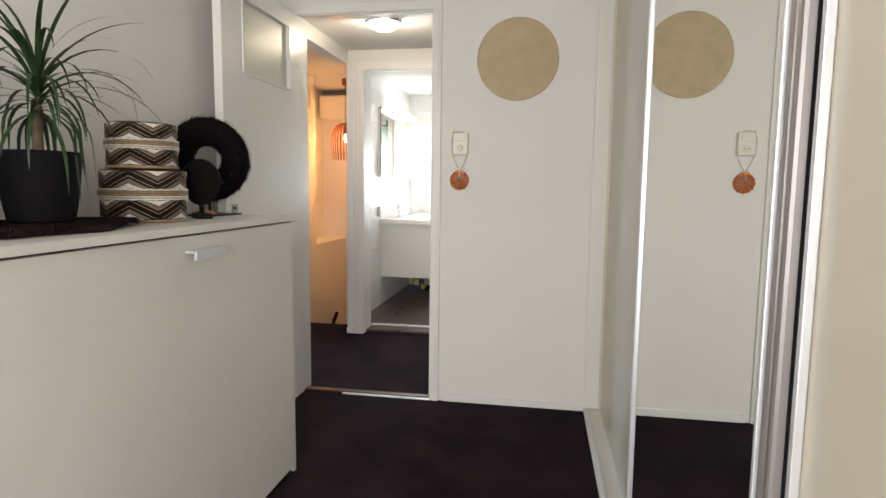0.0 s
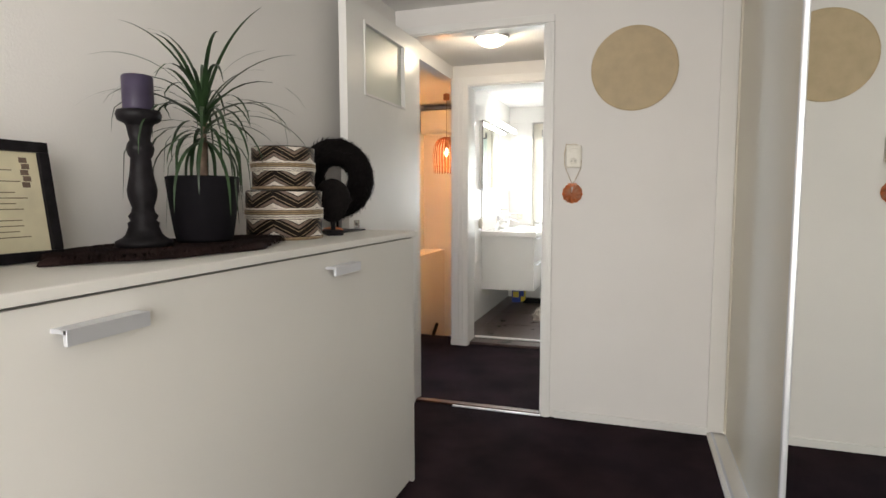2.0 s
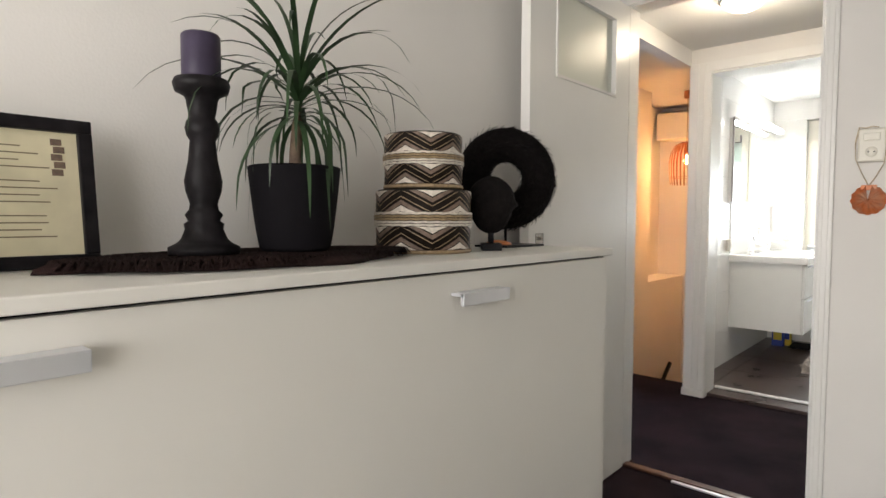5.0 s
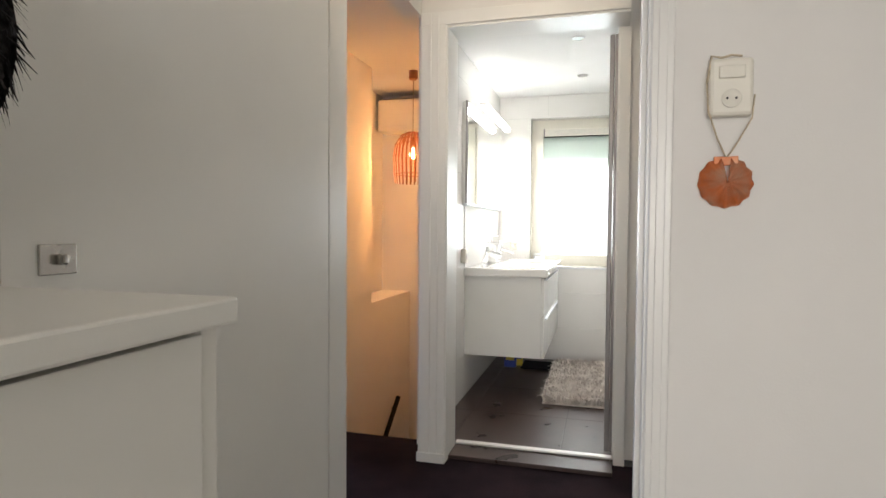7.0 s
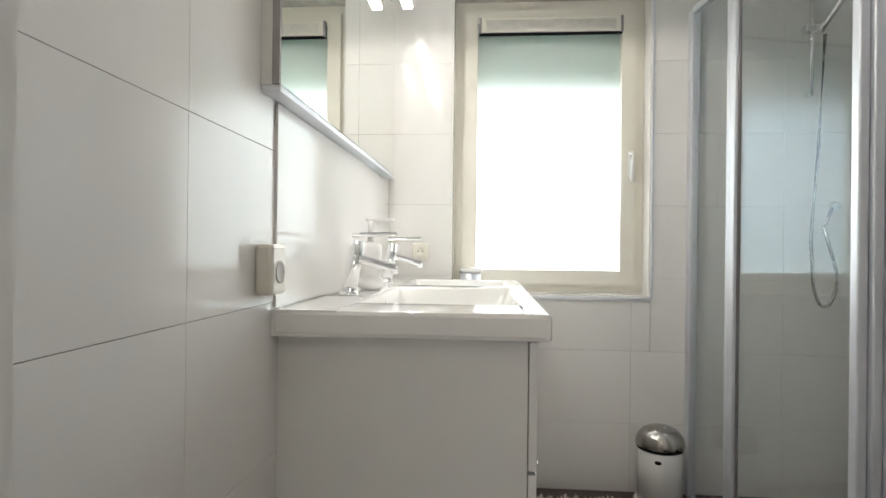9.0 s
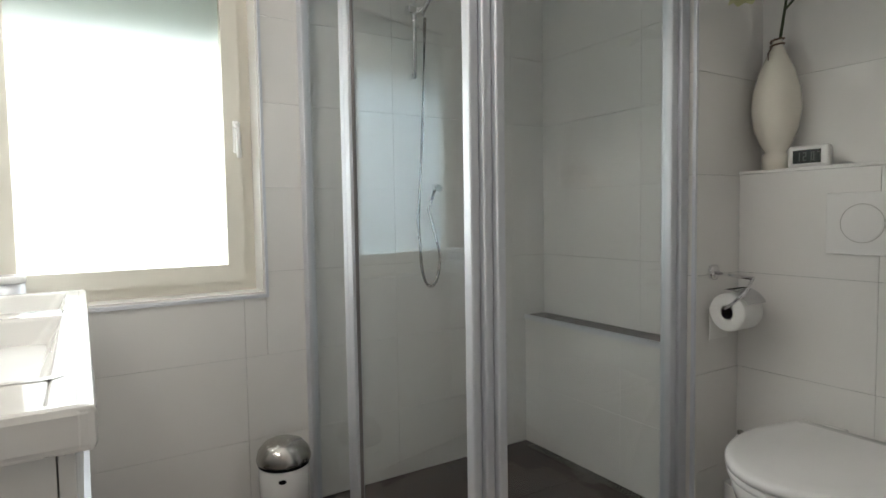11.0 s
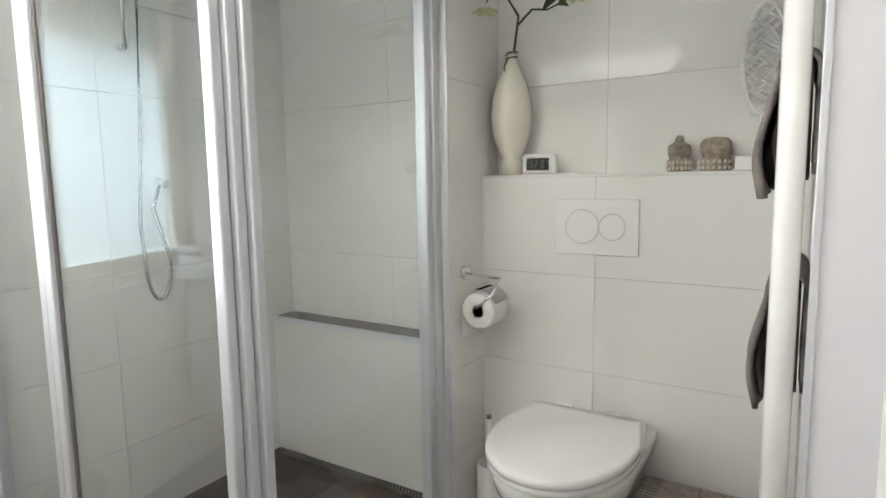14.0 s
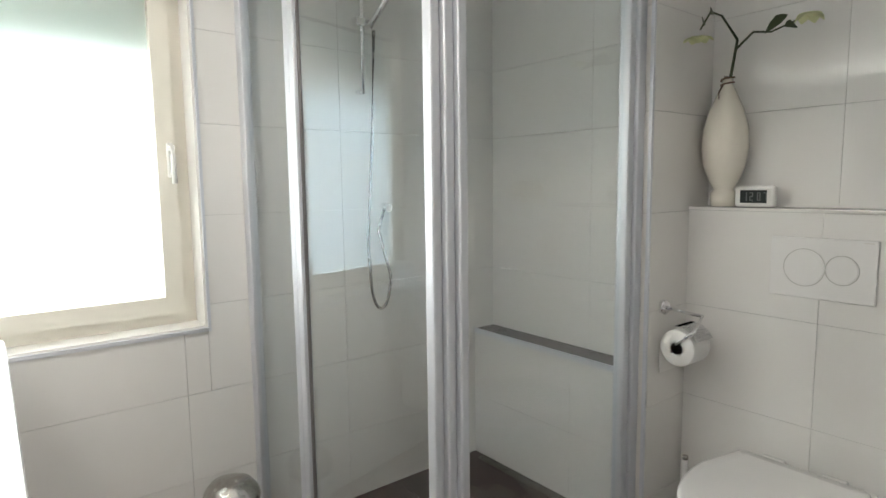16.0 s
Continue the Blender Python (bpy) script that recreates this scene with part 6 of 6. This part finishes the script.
for k in range(4):
    dd = part("drawer", B(-2.32, -2.11, 1.765, 1.779, 0.03 + k * 0.245, 0.265 + k * 0.245, 0.002), LACQUER, du)
    part("pull", B(-2.335, -2.30, 1.758, 1.766, 0.235 + k * 0.245, 0.262 + k * 0.245), BLACKP, dd)
sf = thing("wall_shelf", (-2.6, 2.1, 2.0), "white thick wall shelf high in the office", "shelf")
part("board", B(-2.48, -1.95, 1.85, 2.10, 1.93, 1.98, 0.002), LACQUER, sf)
part("cleat", B(-1.99, -1.945, 1.86, 2.09, 1.94, 1.97), LACQUER, sf)
for x in (-2.33, -2.22):
    og = thing("black_ornament", (x, 2.0, 1.98), "black tapering ornament on the shelf", "ornament", "ornaments on the shelf")
    part("cone", lathe(bmesh.new(), [(0.045, 0), (0.05, 0.02), (0.03, 0.07), (0.034, 0.08), (0.018, 0.15), (0.002, 0.2)], (x, 1.97, 1.9805), 16), BLACKP, og)
cu = thing("curtain", (-5.24, 4.7, 0.6), "black floor-length curtain beside the office window", "curtain")
bm = bmesh.new()
rows = []
for i in range(61):
    u = i / 60
    x, y = -5.24 + 0.03 * math.sin(u * 50), 4.42 + 0.54 * u
    rows.append((bm.verts.new((x, y, 0.05)), bm.verts.new((x, y, 2.25))))
for a, b in zip(rows, rows[1:]):
    bm.faces.new((a[0], b[0], b[1], a[1])).smooth = True
bmesh.ops.solidify(bm, geom=bm.faces[:], thickness=0.004)
part("cloth", bm, CURTAIN, cu)
part("rod", tube(bmesh.new(), [(-5.24, 4.0, 2.27), (-5.24, 4.95, 2.27)], 0.012, 10), BLACKP, cu)
dk = thing("desk", (-4.3, 3.6, 0), "black desk along the office wall", "desk")
part("top", B(-4.9, -3.7, 3.2, 3.95, 0.72, 0.75, 0.003), BLACK, dk)
for x, y in ((-4.85, 3.25), (-3.75, 3.25), (-4.85, 3.9), (-3.75, 3.9)):
    part("leg", B(x - 0.025, x + 0.025, y - 0.025, y + 0.025, 0, 0.72), BLACKP, dk)
fp_ = thing("desk_plant", (-3.85, 3.35, 0.75), "small green plant in a white pot", "plant")
part("pot", lathe(bmesh.new(), [(0.04, 0), (0.05, 0.08), (0.045, 0.08)], (-3.85, 3.35, 0.751), 20), SEATW, fp_)
rng = random.Random(6)
for k in range(18):
    a = rng.uniform(0, 6.28)
    bm = bmesh.new()
    p = Vector((-3.85, 3.35, 0.82))
    d = Vector((math.cos(a) * 0.06, math.sin(a) * 0.06, rng.uniform(0.03, 0.10)))
    ribbon(bm, [p, p + d * 0.5 + Vector((0, 0, 0.02)), p + d], [0.006, 0.010, 0.002], Vector((-math.sin(a), math.cos(a), 0)))
    part("leaf", bm, LEAF, fp_)
dc = thing("drum_cabinet", (-3.50, 2.85, 0), "silver round stacking storage cabinet", "cabinet")
for k in range(3):
    z = 0.002 + k * 0.19
    seg = part("module", lathe(bmesh.new(), [(0.155, 0), (0.16, 0.006), (0.16, 0.182), (0.155, 0.188)], (-3.50, 2.85, z), 36), ALU, dc)
    part("finger_hole", xform(lathe(bmesh.new(), [(0.022, 0), (0.022, 0.004)], (0, 0, 0), 18), Matrix.Translation((-3.39, 2.732, z + 0.12)) @ Vector((0.68, -0.73, 0)).to_track_quat("Z", "Y").to_matrix().to_4x4()), BLACKP, seg)
oc = thing("office_chair", (-3.25, 2.40, 0), "dark blue-grey office chair on castors", "chair")
CX, CY = -3.25, 2.40
bm = bmesh.new()
loop_skin(bm, [rrect(CX - 0.22, CX + 0.22, CY - 0.22, CY + 0.22, 0.10, z) for z in (0.46, 0.475, 0.51, 0.525)])
part("seat", bm, CHAIRM, oc)
bm = bmesh.new()
loop_skin(bm, [[(x + 0.04 * math.sin((z - 0.6) * 3), y, z) for x, y, _ in rrect(CX + 0.19, CX + 0.25, CY - w, CY + w, 0.028, 0)] for z, w in ((0.66, 0.14), (0.72, 0.19), (0.9, 0.21), (1.08, 0.20), (1.14, 0.16))])
part("backrest", bm, CHAIRM, oc)
part("back_stem", tube(bmesh.new(), [(CX, CY, 0.44), (CX + 0.22, CY, 0.45), (CX + 0.28, CY, 0.6), (CX + 0.25, CY, 0.85)], 0.02, 10), BLACKP, oc)
part("gas_lift", tube(bmesh.new(), [(CX, CY, 0.10), (CX, CY, 0.46)], 0.028, 14), BLACKP, oc)
for s in (-1, 1):
    part("armrest", tube(bmesh.new(), [(CX, CY + s * 0.22, 0.46), (CX + 0.04, CY + s * 0.29, 0.5), (CX + 0.04, CY + s * 0.29, 0.68), (CX - 0.12, CY + s * 0.28, 0.70), (CX + 0.18, CY + s * 0.28, 0.70)], 0.018, 10), BLACKP, oc)
for k in range(5):
    a = 2 * math.pi * k / 5 + 0.4
    ft = part("base_arm", tube(bmesh.new(), [(CX, CY, 0.11), (CX + 0.29 * math.cos(a), CY + 0.29 * math.sin(a), 0.075)], 0.022, 10, 0.014), ALU, oc)
    part("castor", xform(lathe(bmesh.new(), [(0.025, -0.022), (0.03, -0.018), (0.03, 0.018), (0.025, 0.022)], (0, 0, 0), 18), Matrix.Translation((CX + 0.29 * math.cos(a), CY + 0.29 * math.sin(a), 0.031)) @ Matrix.Rotation(a, 4, "Z") @ Matrix.Rotation(radians(90), 4, "X")), BLACKP, ft)
pi_ = thing("wall_picture", (-5.28, 4.08, 1.3), "small black-framed picture on the office wall", "picture")
part("frame", B(-5.298, -5.28, 3.95, 4.22, 1.25, 1.55, 0.003), BLACK, pi_)
part("print", B(-5.2799, -5.278, 3.98, 4.19, 1.28, 1.52), TAUPE, pi_)
